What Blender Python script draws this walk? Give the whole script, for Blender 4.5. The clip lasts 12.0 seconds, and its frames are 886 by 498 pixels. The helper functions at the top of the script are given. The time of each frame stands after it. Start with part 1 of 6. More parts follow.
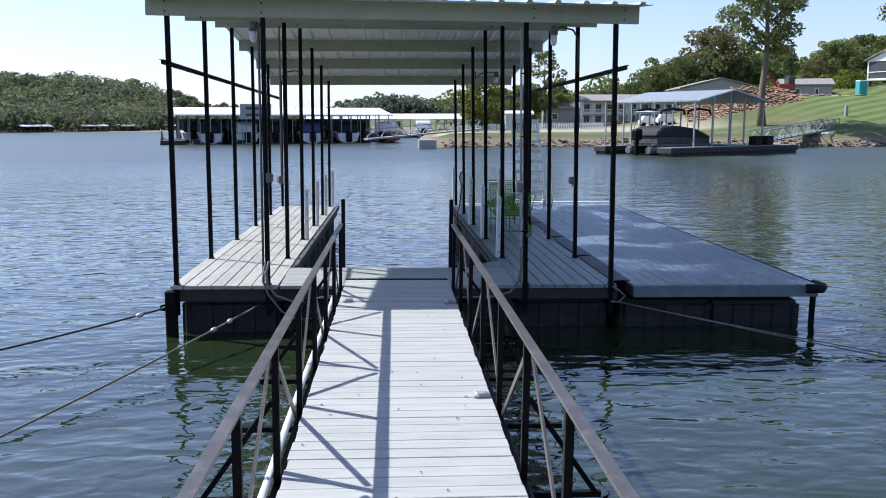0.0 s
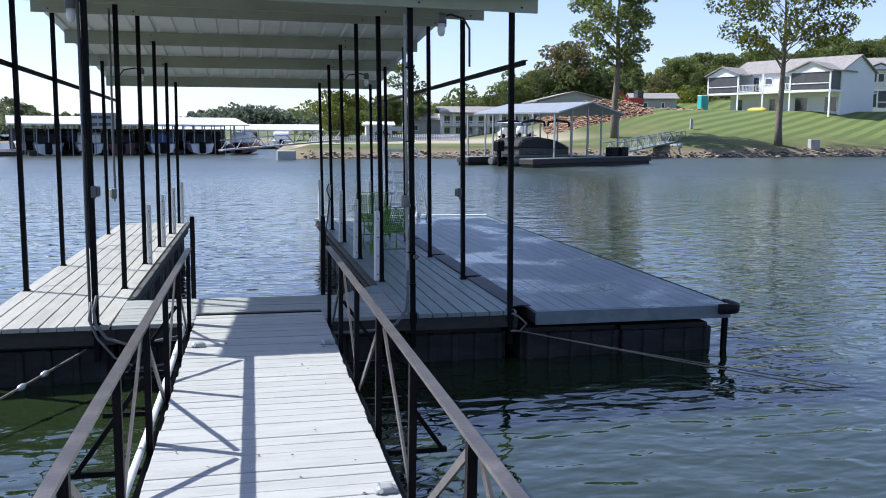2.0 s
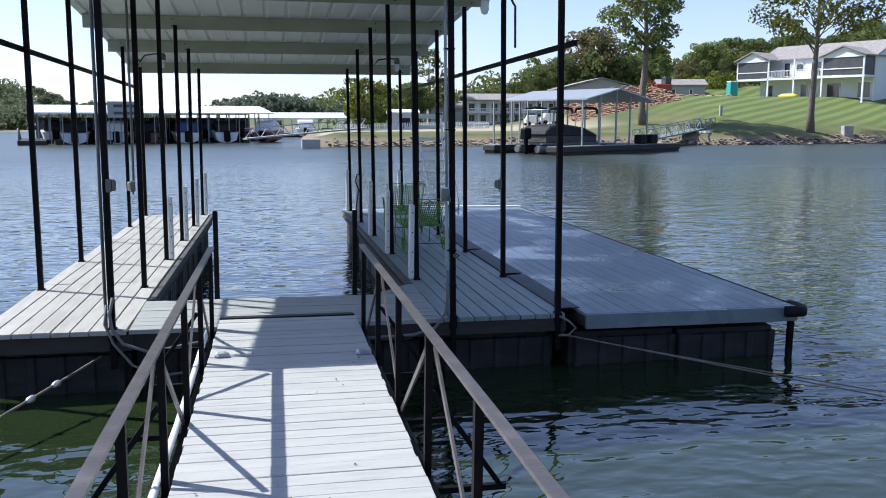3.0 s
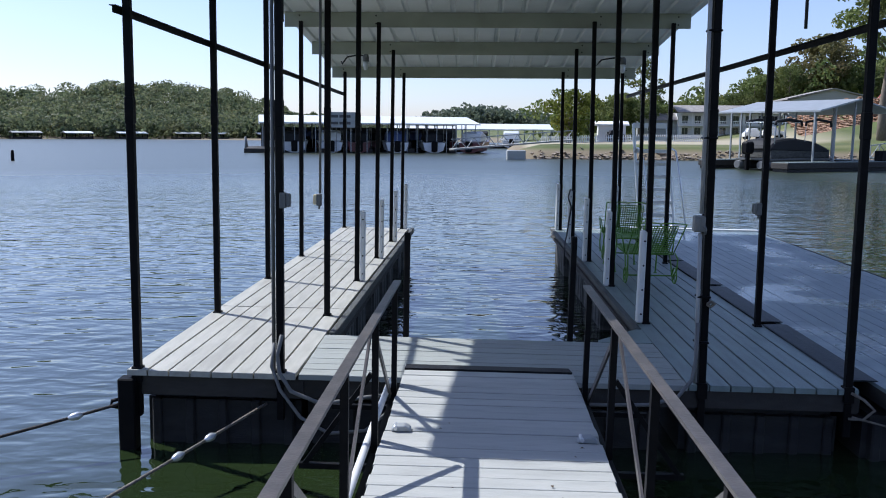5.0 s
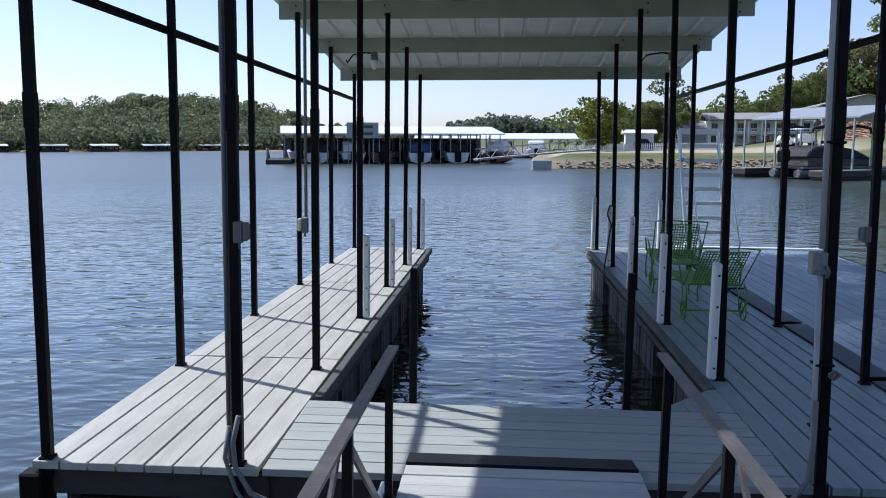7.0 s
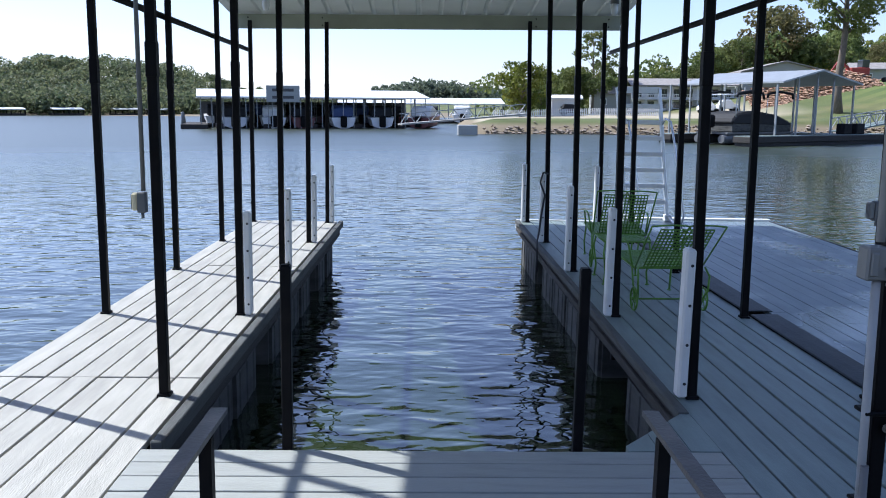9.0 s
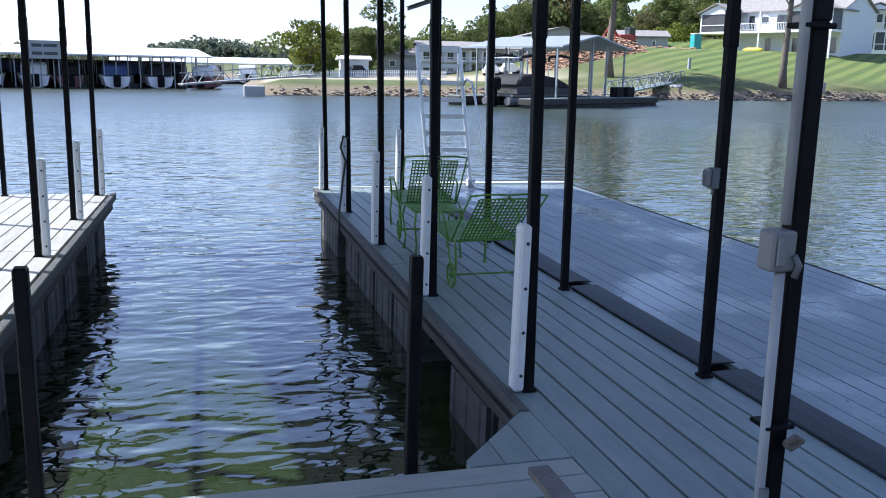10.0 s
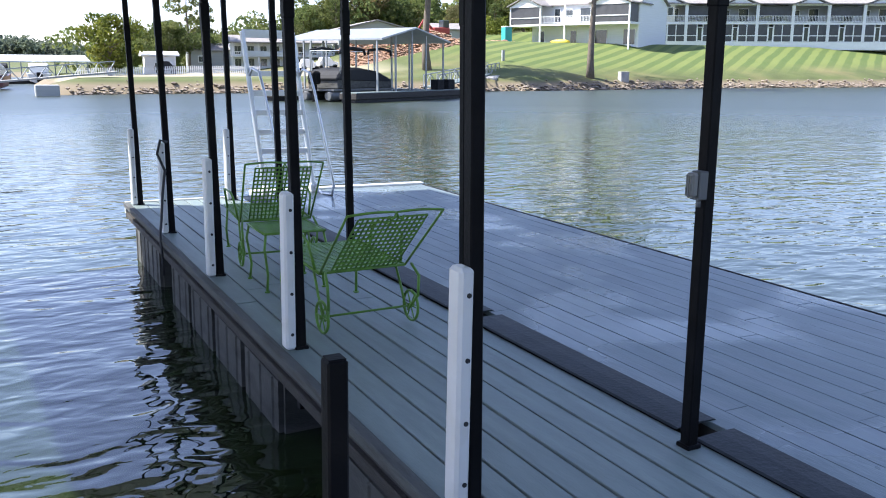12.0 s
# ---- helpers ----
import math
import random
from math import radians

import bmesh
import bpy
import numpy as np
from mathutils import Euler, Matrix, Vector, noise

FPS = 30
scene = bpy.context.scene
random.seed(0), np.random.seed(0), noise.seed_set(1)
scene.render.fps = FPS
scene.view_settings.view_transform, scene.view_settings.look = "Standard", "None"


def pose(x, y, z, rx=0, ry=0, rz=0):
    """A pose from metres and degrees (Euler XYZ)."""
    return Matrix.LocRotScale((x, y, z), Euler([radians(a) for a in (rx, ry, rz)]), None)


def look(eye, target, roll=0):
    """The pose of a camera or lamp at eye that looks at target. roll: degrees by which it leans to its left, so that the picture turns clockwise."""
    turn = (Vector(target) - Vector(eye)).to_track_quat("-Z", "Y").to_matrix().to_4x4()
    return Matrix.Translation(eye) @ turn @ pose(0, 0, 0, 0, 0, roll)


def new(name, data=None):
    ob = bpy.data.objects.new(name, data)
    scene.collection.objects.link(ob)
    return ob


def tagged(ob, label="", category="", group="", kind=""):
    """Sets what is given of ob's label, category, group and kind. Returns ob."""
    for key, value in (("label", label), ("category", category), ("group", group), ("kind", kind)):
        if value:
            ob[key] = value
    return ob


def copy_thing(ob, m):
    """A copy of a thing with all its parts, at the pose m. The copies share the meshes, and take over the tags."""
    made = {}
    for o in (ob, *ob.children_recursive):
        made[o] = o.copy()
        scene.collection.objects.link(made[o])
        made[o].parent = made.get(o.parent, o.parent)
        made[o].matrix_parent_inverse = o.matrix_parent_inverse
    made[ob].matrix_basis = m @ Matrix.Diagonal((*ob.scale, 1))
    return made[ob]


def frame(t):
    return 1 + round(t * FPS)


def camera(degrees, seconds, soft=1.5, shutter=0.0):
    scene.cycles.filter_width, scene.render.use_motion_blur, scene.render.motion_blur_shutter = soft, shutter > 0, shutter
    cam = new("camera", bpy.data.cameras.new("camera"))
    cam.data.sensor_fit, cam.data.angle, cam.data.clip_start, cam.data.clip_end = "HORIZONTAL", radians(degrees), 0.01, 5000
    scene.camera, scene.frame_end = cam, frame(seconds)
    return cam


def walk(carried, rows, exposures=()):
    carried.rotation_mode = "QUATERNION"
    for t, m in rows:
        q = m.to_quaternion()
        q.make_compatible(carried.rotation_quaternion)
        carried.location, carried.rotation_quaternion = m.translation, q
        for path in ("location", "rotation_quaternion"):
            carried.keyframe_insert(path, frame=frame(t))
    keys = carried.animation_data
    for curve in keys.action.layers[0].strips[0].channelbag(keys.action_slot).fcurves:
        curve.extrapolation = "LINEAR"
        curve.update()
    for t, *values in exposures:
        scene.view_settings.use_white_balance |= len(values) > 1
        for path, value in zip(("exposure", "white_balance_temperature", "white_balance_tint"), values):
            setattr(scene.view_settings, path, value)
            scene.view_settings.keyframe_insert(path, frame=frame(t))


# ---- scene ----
PATH = [
    (0, (0.352, 1.228, 1.933), (0.5, 3.198, 1.622), 0.7),
    (0.5, (0.361, 1.559, 1.884), (0.558, 3.526, 1.581), 0.5),
    (1, (0.346, 1.928, 1.875), (0.64, 3.886, 1.593), 0.9),
    (1.5, (0.293, 2.34, 1.867), (0.74, 4.27, 1.593), 1.3),
    (2, (0.35, 2.714, 1.828), (0.82, 4.638, 1.549), 1.0),
    (2.5, (0.344, 3.078, 1.8), (0.812, 5.002, 1.518), 0.9),
    (3, (0.336, 3.41, 1.821), (0.752, 5.342, 1.513), 0.8),
    (3.5, (0.378, 3.828, 1.793), (0.517, 5.801, 1.496), 0.9),
    (3.7, (0.365, 3.975, 1.793), (0.436, 5.953, 1.502), 1.1),
    (5.3, (0.349, 5.305, 1.744), (0.297, 7.284, 1.458), 1.2),
    (5.5, (0.344, 5.468, 1.739), (0.292, 7.448, 1.46), 1.0),
    (6, (0.364, 5.898, 1.722), (0.276, 7.879, 1.46), 0.7),
    (6.5, (0.35, 6.287, 1.687), (0.247, 8.269, 1.434), 0.6),
    (6.7, (0.358, 6.448, 1.718), (0.246, 8.428, 1.46), 0.7),
    (8.3, (0.36, 7.619, 1.672), (0.31, 9.598, 1.388), 1.4),
    (8.5, (0.397, 7.781, 1.654), (0.351, 9.759, 1.364), 1.0),
    (9, (0.476, 8.191, 1.613), (0.541, 10.16, 1.271), 1.1),
    (9.5, (0.462, 8.604, 1.592), (0.825, 10.525, 1.166), 2.3),
    (10, (0.483, 8.948, 1.571), (1.025, 10.828, 1.155), 1.9),
    (10.5, (0.528, 9.33, 1.562), (1.118, 11.195, 1.149), 1.3),
    (11, (0.506, 9.687, 1.552), (1.265, 11.493, 1.151), 1.2),
    (11.5, (0.605, 10.038, 1.518), (1.418, 11.821, 1.117), 0.9),
    (12, (0.643, 10.363, 1.483), (1.566, 12.087, 1.066), 1.1),
]
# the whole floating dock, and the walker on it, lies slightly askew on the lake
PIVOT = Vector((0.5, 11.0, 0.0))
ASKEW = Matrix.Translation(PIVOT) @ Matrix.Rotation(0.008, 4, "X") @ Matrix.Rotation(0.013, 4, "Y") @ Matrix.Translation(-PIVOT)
cam = camera(55.1, 12.0, soft=1.0)
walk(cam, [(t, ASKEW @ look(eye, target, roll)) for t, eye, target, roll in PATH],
     exposures=[(0.0, 0.62, 5950, 10), (2.5, 0.70, 6000, 10), (5.5, 0.38, 5800, 10), (6.7, 0.38, 5800, 10), (9.5, 0.88, 5800, 10), (12.0, 1.42, 6300, 11)])

# ---- light ----
SUN_WAY = Vector((0.765, -0.42, -1.0))
sun = new("sun", bpy.data.lights.new("sun", "SUN"))
sun.data.energy, sun.data.angle, sun.data.color = 4.6, radians(0.6), (1.0, 0.96, 0.90)
sun.matrix_world = look((0, 0, 60), Vector((0, 0, 60)) + SUN_WAY)
world = bpy.data.worlds.new("sky")
scene.world = world
world.use_nodes = True
wn = world.node_tree
sky = wn.nodes.new("ShaderNodeTexSky")
sky.sky_type, sky.sun_disc = "NISHITA", False
sky.sun_elevation, sky.sun_rotation = radians(48.9), radians(298.8)
sky.air_density, sky.dust_density, sky.ozone_density = 1.0, 0.6, 3.0
wn.nodes["Background"].inputs["Strength"].default_value = 0.115
haze = wn.nodes.new("ShaderNodeHueSaturation")
haze.inputs["Saturation"].default_value, haze.inputs["Value"].default_value = 0.85, 1.0
wn.links.new(sky.outputs[0], haze.inputs["Color"])
tint = wn.nodes.new("ShaderNodeMix")
tint.data_type, tint.blend_type = "RGBA", "MULTIPLY"
tint.inputs[0].default_value, tint.inputs[7].default_value = 1.0, (0.98, 0.94, 1.07, 1)
wn.links.new(haze.outputs[0], tint.inputs[6])
wn.links.new(tint.outputs[2], wn.nodes["Background"].inputs["Color"])


# ---- materials ----
def material(name, colour, rough=0.6, metal=0.0, vary=0.15, scale=6.0, bump=0.1, stain=None, stain_scale=1.5,
             stain_amount=0.4, per_object=0.0, stretch=(1, 1, 1), spec=0.5, fine=9.0, per_island=0.0):
    """A node material: grain at two scales, stains, per-piece variation and fine relief."""
    m = bpy.data.materials.new(name)
    m.use_nodes = True
    nt = m.node_tree
    b = nt.nodes["Principled BSDF"]
    b.inputs["Roughness"].default_value, b.inputs["Metallic"].default_value = rough, metal
    b.inputs["Specular IOR Level"].default_value = spec
    tc = nt.nodes.new("ShaderNodeTexCoord")
    mp = nt.nodes.new("ShaderNodeMapping")
    mp.inputs["Scale"].default_value = stretch
    geo = nt.nodes.new("ShaderNodeNewGeometry")
    nt.links.new(geo.outputs["Position"], mp.inputs["Vector"])

    def noise_node(sc, detail=5):
        n = nt.nodes.new("ShaderNodeTexNoise")
        n.inputs["Scale"].default_value, n.inputs["Detail"].default_value = sc, detail
        nt.links.new(mp.outputs[0], n.inputs["Vector"])
        return n

    def mix(fac, a, c):
        x = nt.nodes.new("ShaderNodeMix")
        x.data_type = "RGBA"
        for sock, v in ((x.inputs[0], fac), (x.inputs[6], a), (x.inputs[7], c)):
            if hasattr(v, "is_output"):
                nt.links.new(v, sock)
            else:
                sock.default_value = v
        return x.outputs[2]

    def ramp(src, lo, hi):
        r = nt.nodes.new("ShaderNodeMapRange")
        r.inputs[1].default_value, r.inputs[2].default_value = lo, hi
        nt.links.new(src, r.inputs[0])
        return r.outputs[0]

    c = (*colour, 1)
    dark = tuple(v * (1 - vary) for v in colour) + (1,)
    light = tuple(min(1, v * (1 + vary)) for v in colour) + (1,)
    n1, n2 = noise_node(scale), noise_node(scale * fine, 6)
    base = mix(ramp(n1.outputs[0], 0.3, 0.7), dark, light)
    base = mix(ramp(n2.outputs[0], 0.35, 0.75), base, mix(0.5, base, c))
    if stain:
        n3 = noise_node(stain_scale, 7)
        fac = nt.nodes.new("ShaderNodeMath")
        fac.operation = "MULTIPLY"
        fac.inputs[1].default_value = stain_amount
        nt.links.new(ramp(n3.outputs[0], 0.5, 0.72), fac.inputs[0])
        base = mix(fac.outputs[0], base, (*stain, 1))
    for amount, src in ((per_object, "obj"), (per_island, "isl")):
        if amount:
            out = (nt.nodes.new("ShaderNodeObjectInfo").outputs["Random"] if src == "obj" else geo.outputs["Random Per Island"])
            h = nt.nodes.new("ShaderNodeHueSaturation")
            r = nt.nodes.new("ShaderNodeMapRange")
            r.inputs[3].default_value, r.inputs[4].default_value = 1 - amount, 1 + amount
            nt.links.new(out, r.inputs[0])
            nt.links.new(r.outputs[0], h.inputs["Value"])
            nt.links.new(base, h.inputs["Color"])
            base = h.outputs[0]
    nt.links.new(base, b.inputs["Base Color"])
    if bump:
        bp = nt.nodes.new("ShaderNodeBump")
        bp.inputs["Strength"].default_value, bp.inputs["Distance"].default_value = bump, 0.02
        nt.links.new(n2.outputs[0], bp.inputs["Height"])
        nt.links.new(bp.outputs[0], b.inputs["Normal"])
    return m


M = {}
M["deck_left"] = material("weathered_white_paint", (0.37, 0.36, 0.315), 0.62, stretch=(6, 1, 6), scale=3, stain=(0.24, 0.225, 0.195), stain_scale=2.5, stain_amount=0.35, per_object=0.06, bump=0.25)
M["deck_gang"] = material("gangway_paint", (0.40, 0.40, 0.37), 0.6, stretch=(1, 6, 6), scale=3, stain=(0.32, 0.305, 0.275), stain_scale=3, stain_amount=0.22, per_object=0.04, bump=0.2)
M["deck_cross"] = material("cross_walk_paint", (0.31, 0.322, 0.295), 0.6, stretch=(1, 6, 6), scale=3, stain=(0.2, 0.195, 0.18), stain_scale=3, stain_amount=0.3, per_object=0.05, bump=0.2)
M["deck_right"] = material("grey_deck_paint", (0.19, 0.235, 0.222), 0.5, stretch=(6, 1, 6), scale=3, stain=(0.16, 0.185, 0.175), stain_scale=2, stain_amount=0.3, per_object=0.06, bump=0.2)
M["raft_deck"] = material("raft_grey_decking", (0.148, 0.188, 0.196), 0.33, stretch=(5, 1, 5), scale=1.6, stain=(0.255, 0.275, 0.29), stain_scale=0.8, stain_amount=0.4, per_object=0.04, bump=0.12)
def add_wet_patches(m, dry, wet, scale):
    """Damp, glossier patches on a deck."""
    nt = m.node_tree
    geo, n, r = nt.nodes.new("ShaderNodeNewGeometry"), nt.nodes.new("ShaderNodeTexNoise"), nt.nodes.new("ShaderNodeMapRange")
    n.inputs["Scale"].default_value, n.inputs["Detail"].default_value = scale, 4
    r.inputs[1].default_value, r.inputs[2].default_value, r.inputs[3].default_value, r.inputs[4].default_value = 0.5, 0.62, dry, wet
    nt.links.new(geo.outputs["Position"], n.inputs["Vector"])
    nt.links.new(n.outputs[0], r.inputs[0])
    nt.links.new(r.outputs[0], nt.nodes["Principled BSDF"].inputs["Roughness"])


add_wet_patches(M["raft_deck"], 0.42, 0.14, 0.9)
M["frame_wood"] = material("dark_weathered_timber", (0.035, 0.031, 0.027), 0.8, stretch=(3, 3, 10), scale=4, stain=(0.055, 0.051, 0.046), stain_amount=0.5, bump=0.4)
M["edge_wood"] = material("grey_edge_timber", (0.075, 0.080, 0.076), 0.8, stretch=(8, 1, 8), scale=3, stain=(0.045, 0.04, 0.035), stain_scale=4, stain_amount=0.8, bump=0.5)
M["black_steel"] = material("black_painted_steel", (0.006, 0.006, 0.007), 0.5, 0.0, 0.3, 8, stain=(0.02, 0.016, 0.013), stain_scale=7, stain_amount=0.3, bump=0.08, spec=0.09)
M["rail_steel"] = material("dull_brown_painted_rail", (0.10, 0.09, 0.085), 0.36, 0.35, 0.2, 9, stain=(0.2, 0.17, 0.15), stain_scale=9, stain_amount=0.5, bump=0.1)
M["galv"] = material("galvanised_beam", (0.36, 0.38, 0.31), 0.5, 0.1, 0.1, 3, stain=(0.27, 0.28, 0.21), stain_scale=2, stain_amount=0.5, bump=0.05)
M["roof_metal"] = material("white_roof_sheet", (0.74, 0.76, 0.76), 0.45, 0.1, 0.06, 2, stain=(0.55, 0.56, 0.52), stain_scale=1.5, stain_amount=0.3, bump=0.04)
M["float"] = material("float_shell", (0.009, 0.009, 0.010), 0.7, 0, 0.3, 4, stain=(0.04, 0.04, 0.037), stain_scale=3, stain_amount=0.5, stretch=(1, 1, 3), bump=0.3)
M["float_grey"] = material("scuffed_grey_float", (0.07, 0.07, 0.064), 0.75, 0, 0.3, 4, stain=(0.015, 0.015, 0.013), stain_scale=2.6, stain_amount=0.7, stretch=(1, 1, 3), bump=0.3)
M["white_plastic"] = material("white_pvc", (0.68, 0.68, 0.66), 0.4, 0, 0.05, 6, stain=(0.5, 0.48, 0.42), stain_scale=6, stain_amount=0.4, bump=0.05)
M["grey_plastic"] = material("grey_pvc", (0.12, 0.124, 0.124), 0.5, 0, 0.08, 6, bump=0.05)
M["rubber"] = material("black_rubber_strip", (0.016, 0.016, 0.018), 0.55, 0, 0.25, 5, stain=(0.04, 0.04, 0.04), stain_scale=5, stain_amount=0.3, bump=0.2, spec=0.06)
M["mat_strip"] = material("worn_rubber_matting", (0.021, 0.026, 0.030), 0.5, 0, 0.25, 5, stain=(0.042, 0.047, 0.05), stain_scale=3, stain_amount=0.5, bump=0.15, spec=0.2)
M["dark_hole"] = material("dark_fastener", (0.02, 0.02, 0.02), 0.7, bump=0)


WATER = -0.55


def water_material():
    m = bpy.data.materials.new("lake_water")
    m.use_nodes = True
    nt = m.node_tree
    b = nt.nodes["Principled BSDF"]
    b.inputs["Base Color"].default_value = (0.020, 0.030, 0.010, 1)
    b.inputs["Roughness"].default_value, b.inputs["IOR"].default_value, b.inputs["Specular IOR Level"].default_value = 0.02, 1.55, 1.0
    geo = nt.nodes.new("ShaderNodeNewGeometry")
    # sheltered, glassier water round the dock, wind-roughened in the open
    far = nt.nodes.new("ShaderNodeVectorMath")
    far.operation = "DISTANCE"
    far.inputs[1].default_value = (1.0, 9.0, WATER)
    nt.links.new(geo.outputs["Position"], far.inputs[0])
    wind = nt.nodes.new("ShaderNodeMapRange")
    wind.inputs[1].default_value, wind.inputs[2].default_value, wind.inputs[3].default_value, wind.inputs[4].default_value = 12.0, 50.0, 0.02, 0.33
    nt.links.new(far.outputs["Value"], wind.inputs[0])
    nt.links.new(wind.outputs[0], b.inputs["Roughness"])
    # broad murk patches
    pn = nt.nodes.new("ShaderNodeTexNoise")
    pn.inputs["Scale"].default_value = 0.35
    nt.links.new(geo.outputs["Position"], pn.inputs["Vector"])
    cm = nt.nodes.new("ShaderNodeMix")
    cm.data_type = "RGBA"
    cm.inputs[6].default_value, cm.inputs[7].default_value = (0.013, 0.023, 0.012, 1), (0.020, 0.032, 0.008, 1)
    nt.links.new(pn.outputs[0], cm.inputs[0])
    nt.links.new(cm.outputs[2], b.inputs["Base Color"])
    normal = None
    for sc, dist, stretch, rot in ((0.7, 0.030, (1.0, 1.7, 1), 0.5), (2.6, 0.022, (1.0, 1.9, 1), 0.25), (7.0, 0.0045, (1, 1.6, 1), -0.4)):
        mp = nt.nodes.new("ShaderNodeMapping")
        mp.inputs["Scale"].default_value, mp.inputs["Rotation"].default_value = stretch, (0, 0, rot)
        nt.links.new(geo.outputs["Position"], mp.inputs["Vector"])
        n = nt.nodes.new("ShaderNodeTexNoise")
        n.inputs["Scale"].default_value, n.inputs["Detail"].default_value = sc, 0.6
        n.inputs["Distortion"].default_value = 0.5
        nt.links.new(mp.outputs[0], n.inputs["Vector"])
        bp = nt.nodes.new("ShaderNodeBump")
        bp.inputs["Distance"].default_value = dist
        nt.links.new(n.outputs[0], bp.inputs["Height"])
        if normal:
            nt.links.new(normal, bp.inputs["Normal"])
        normal = bp.outputs[0]
    nt.links.new(normal, b.inputs["Normal"])
    return m


M["water"] = water_material()


# ---- mesh helpers ----
def box(bm, x0, x1, y0, y1, z0, z1, warp=None):
    vs = []
    for x, y, z in ((x0, y0, z0), (x1, y0, z0), (x1, y1, z0), (x0, y1, z0), (x0, y0, z1), (x1, y0, z1), (x1, y1, z1), (x0, y1, z1)):
        vs.append(bm.verts.new(warp(x, y, z) if warp else (x, y, z)))
    for f in ((3, 2, 1, 0), (4, 5, 6, 7), (0, 1, 5, 4), (1, 2, 6, 5), (2, 3, 7, 6), (3, 0, 4, 7)):
        bm.faces.new([vs[i] for i in f])


def frame_of(p, q):
    d = (Vector(q) - Vector(p)).normalized()
    up = Vector((0, 0, 1)) if abs(d.z) < 0.95 else Vector((0, 1, 0))
    side = d.cross(up).normalized()
    return d, side, side.cross(d).normalized()


def bar(bm, p, q, w, h=None):
    """A square bar from p to q, w wide and h high."""
    h = h or w
    _, s, u = frame_of(p, q)
    ring = []
    for e in (Vector(p), Vector(q)):
        ring.append([bm.verts.new(e + s * a * w / 2 + u * b * h / 2) for a, b in ((-1, -1), (1, -1), (1, 1), (-1, 1))])
    for i in range(4):
        j = (i + 1) % 4
        bm.faces.new((ring[0][i], ring[0][j], ring[1][j], ring[1][i]))
    bm.faces.new(ring[0][::-1])
    bm.faces.new(ring[1])


def tube(bm, pts, r, n=8, ends=True):
    """A round tube through pts; r is one radius or one per point."""
    pts = [Vector(p) for p in pts]
    rad = r if isinstance(r, (list, tuple)) else [r] * len(pts)
    rings, side = [], None
    for i, p in enumerate(pts):
        d = (pts[min(i + 1, len(pts) - 1)] - pts[max(i - 1, 0)]).normalized()
        if side is None:
            side = d.orthogonal().normalized()
        side = (side - d * side.dot(d)).normalized()
        up = d.cross(side)
        rings.append([bm.verts.new(p + rad[i] * (side * math.cos(2 * math.pi * k / n) + up * math.sin(2 * math.pi * k / n))) for k in range(n)])
    for a, b in zip(rings, rings[1:]):
        for k in range(n):
            f = bm.faces.new((a[k], a[(k + 1) % n], b[(k + 1) % n], b[k]))
            f.smooth = True
    if ends:
        bm.faces.new(rings[0][::-1])
        bm.faces.new(rings[-1])


def prism(bm, outline, axis, a, b):
    """An outline of 2D points pushed along an axis from a to b."""
    def at(p, v):
        return {"x": (v, p[0], p[1]), "y": (p[0], v, p[1]), "z": (p[0], p[1], v)}[axis]
    lo, hi = [bm.verts.new(at(p, a)) for p in outline], [bm.verts.new(at(p, b)) for p in outline]
    n = len(outline)
    for i in range(n):
        bm.faces.new((lo[i], lo[(i + 1) % n], hi[(i + 1) % n], hi[i]))
    bm.faces.new(lo[::-1])
    bm.faces.new(hi)


def mesh_of(name, bm, mat, bevel=0.0):
    if bevel:
        bmesh.ops.bevel(bm, geom=bm.edges[:], offset=bevel, segments=1, affect="EDGES")
    bmesh.ops.recalc_face_normals(bm, faces=bm.faces[:])
    me = bpy.data.meshes.new(name)
    bm.to_mesh(me)
    bm.free()
    me.materials.append(mat)
    return me


def part(name, bm, mat, parent=None, label="", bevel=0.0):
    ob = new(name, mesh_of(name, bm, mat, bevel))
    ob.parent = parent
    return tagged(ob, label=label)


def thing(name, label, category, group="", kind="", at=(0, 0, 0), turn=0.0):
    ob = new(name)
    ob.empty_display_size = 0.1
    ob.matrix_world = pose(*at, 0, 0, turn)
    return tagged(ob, label, category, group, kind)


def B():
    return bmesh.new()


# ---- water and ground ----
bm = B()
for x0, x1, y0, y1 in ((-2500, 2500, -600, 4000),):
    vs = [bm.verts.new(p) for p in ((x0, y0, WATER), (x1, y0, WATER), (x1, y1, WATER), (x0, y1, WATER))]
    bm.faces.new(vs)
tagged(part("water", bm, M["water"]), "rippled blue-green lake water around the dock", "water", kind="structure")


def smooth(a, b, v):
    t = min(1, max(0, (v - a) / (b - a)))
    return t * t * (3 - 2 * t)


def right_shore(x):
    """The far bank's water line: y for each x."""
    return 80.0 + 1.2 * math.sin(x * 0.11) - 14 * smooth(95, 200, x)


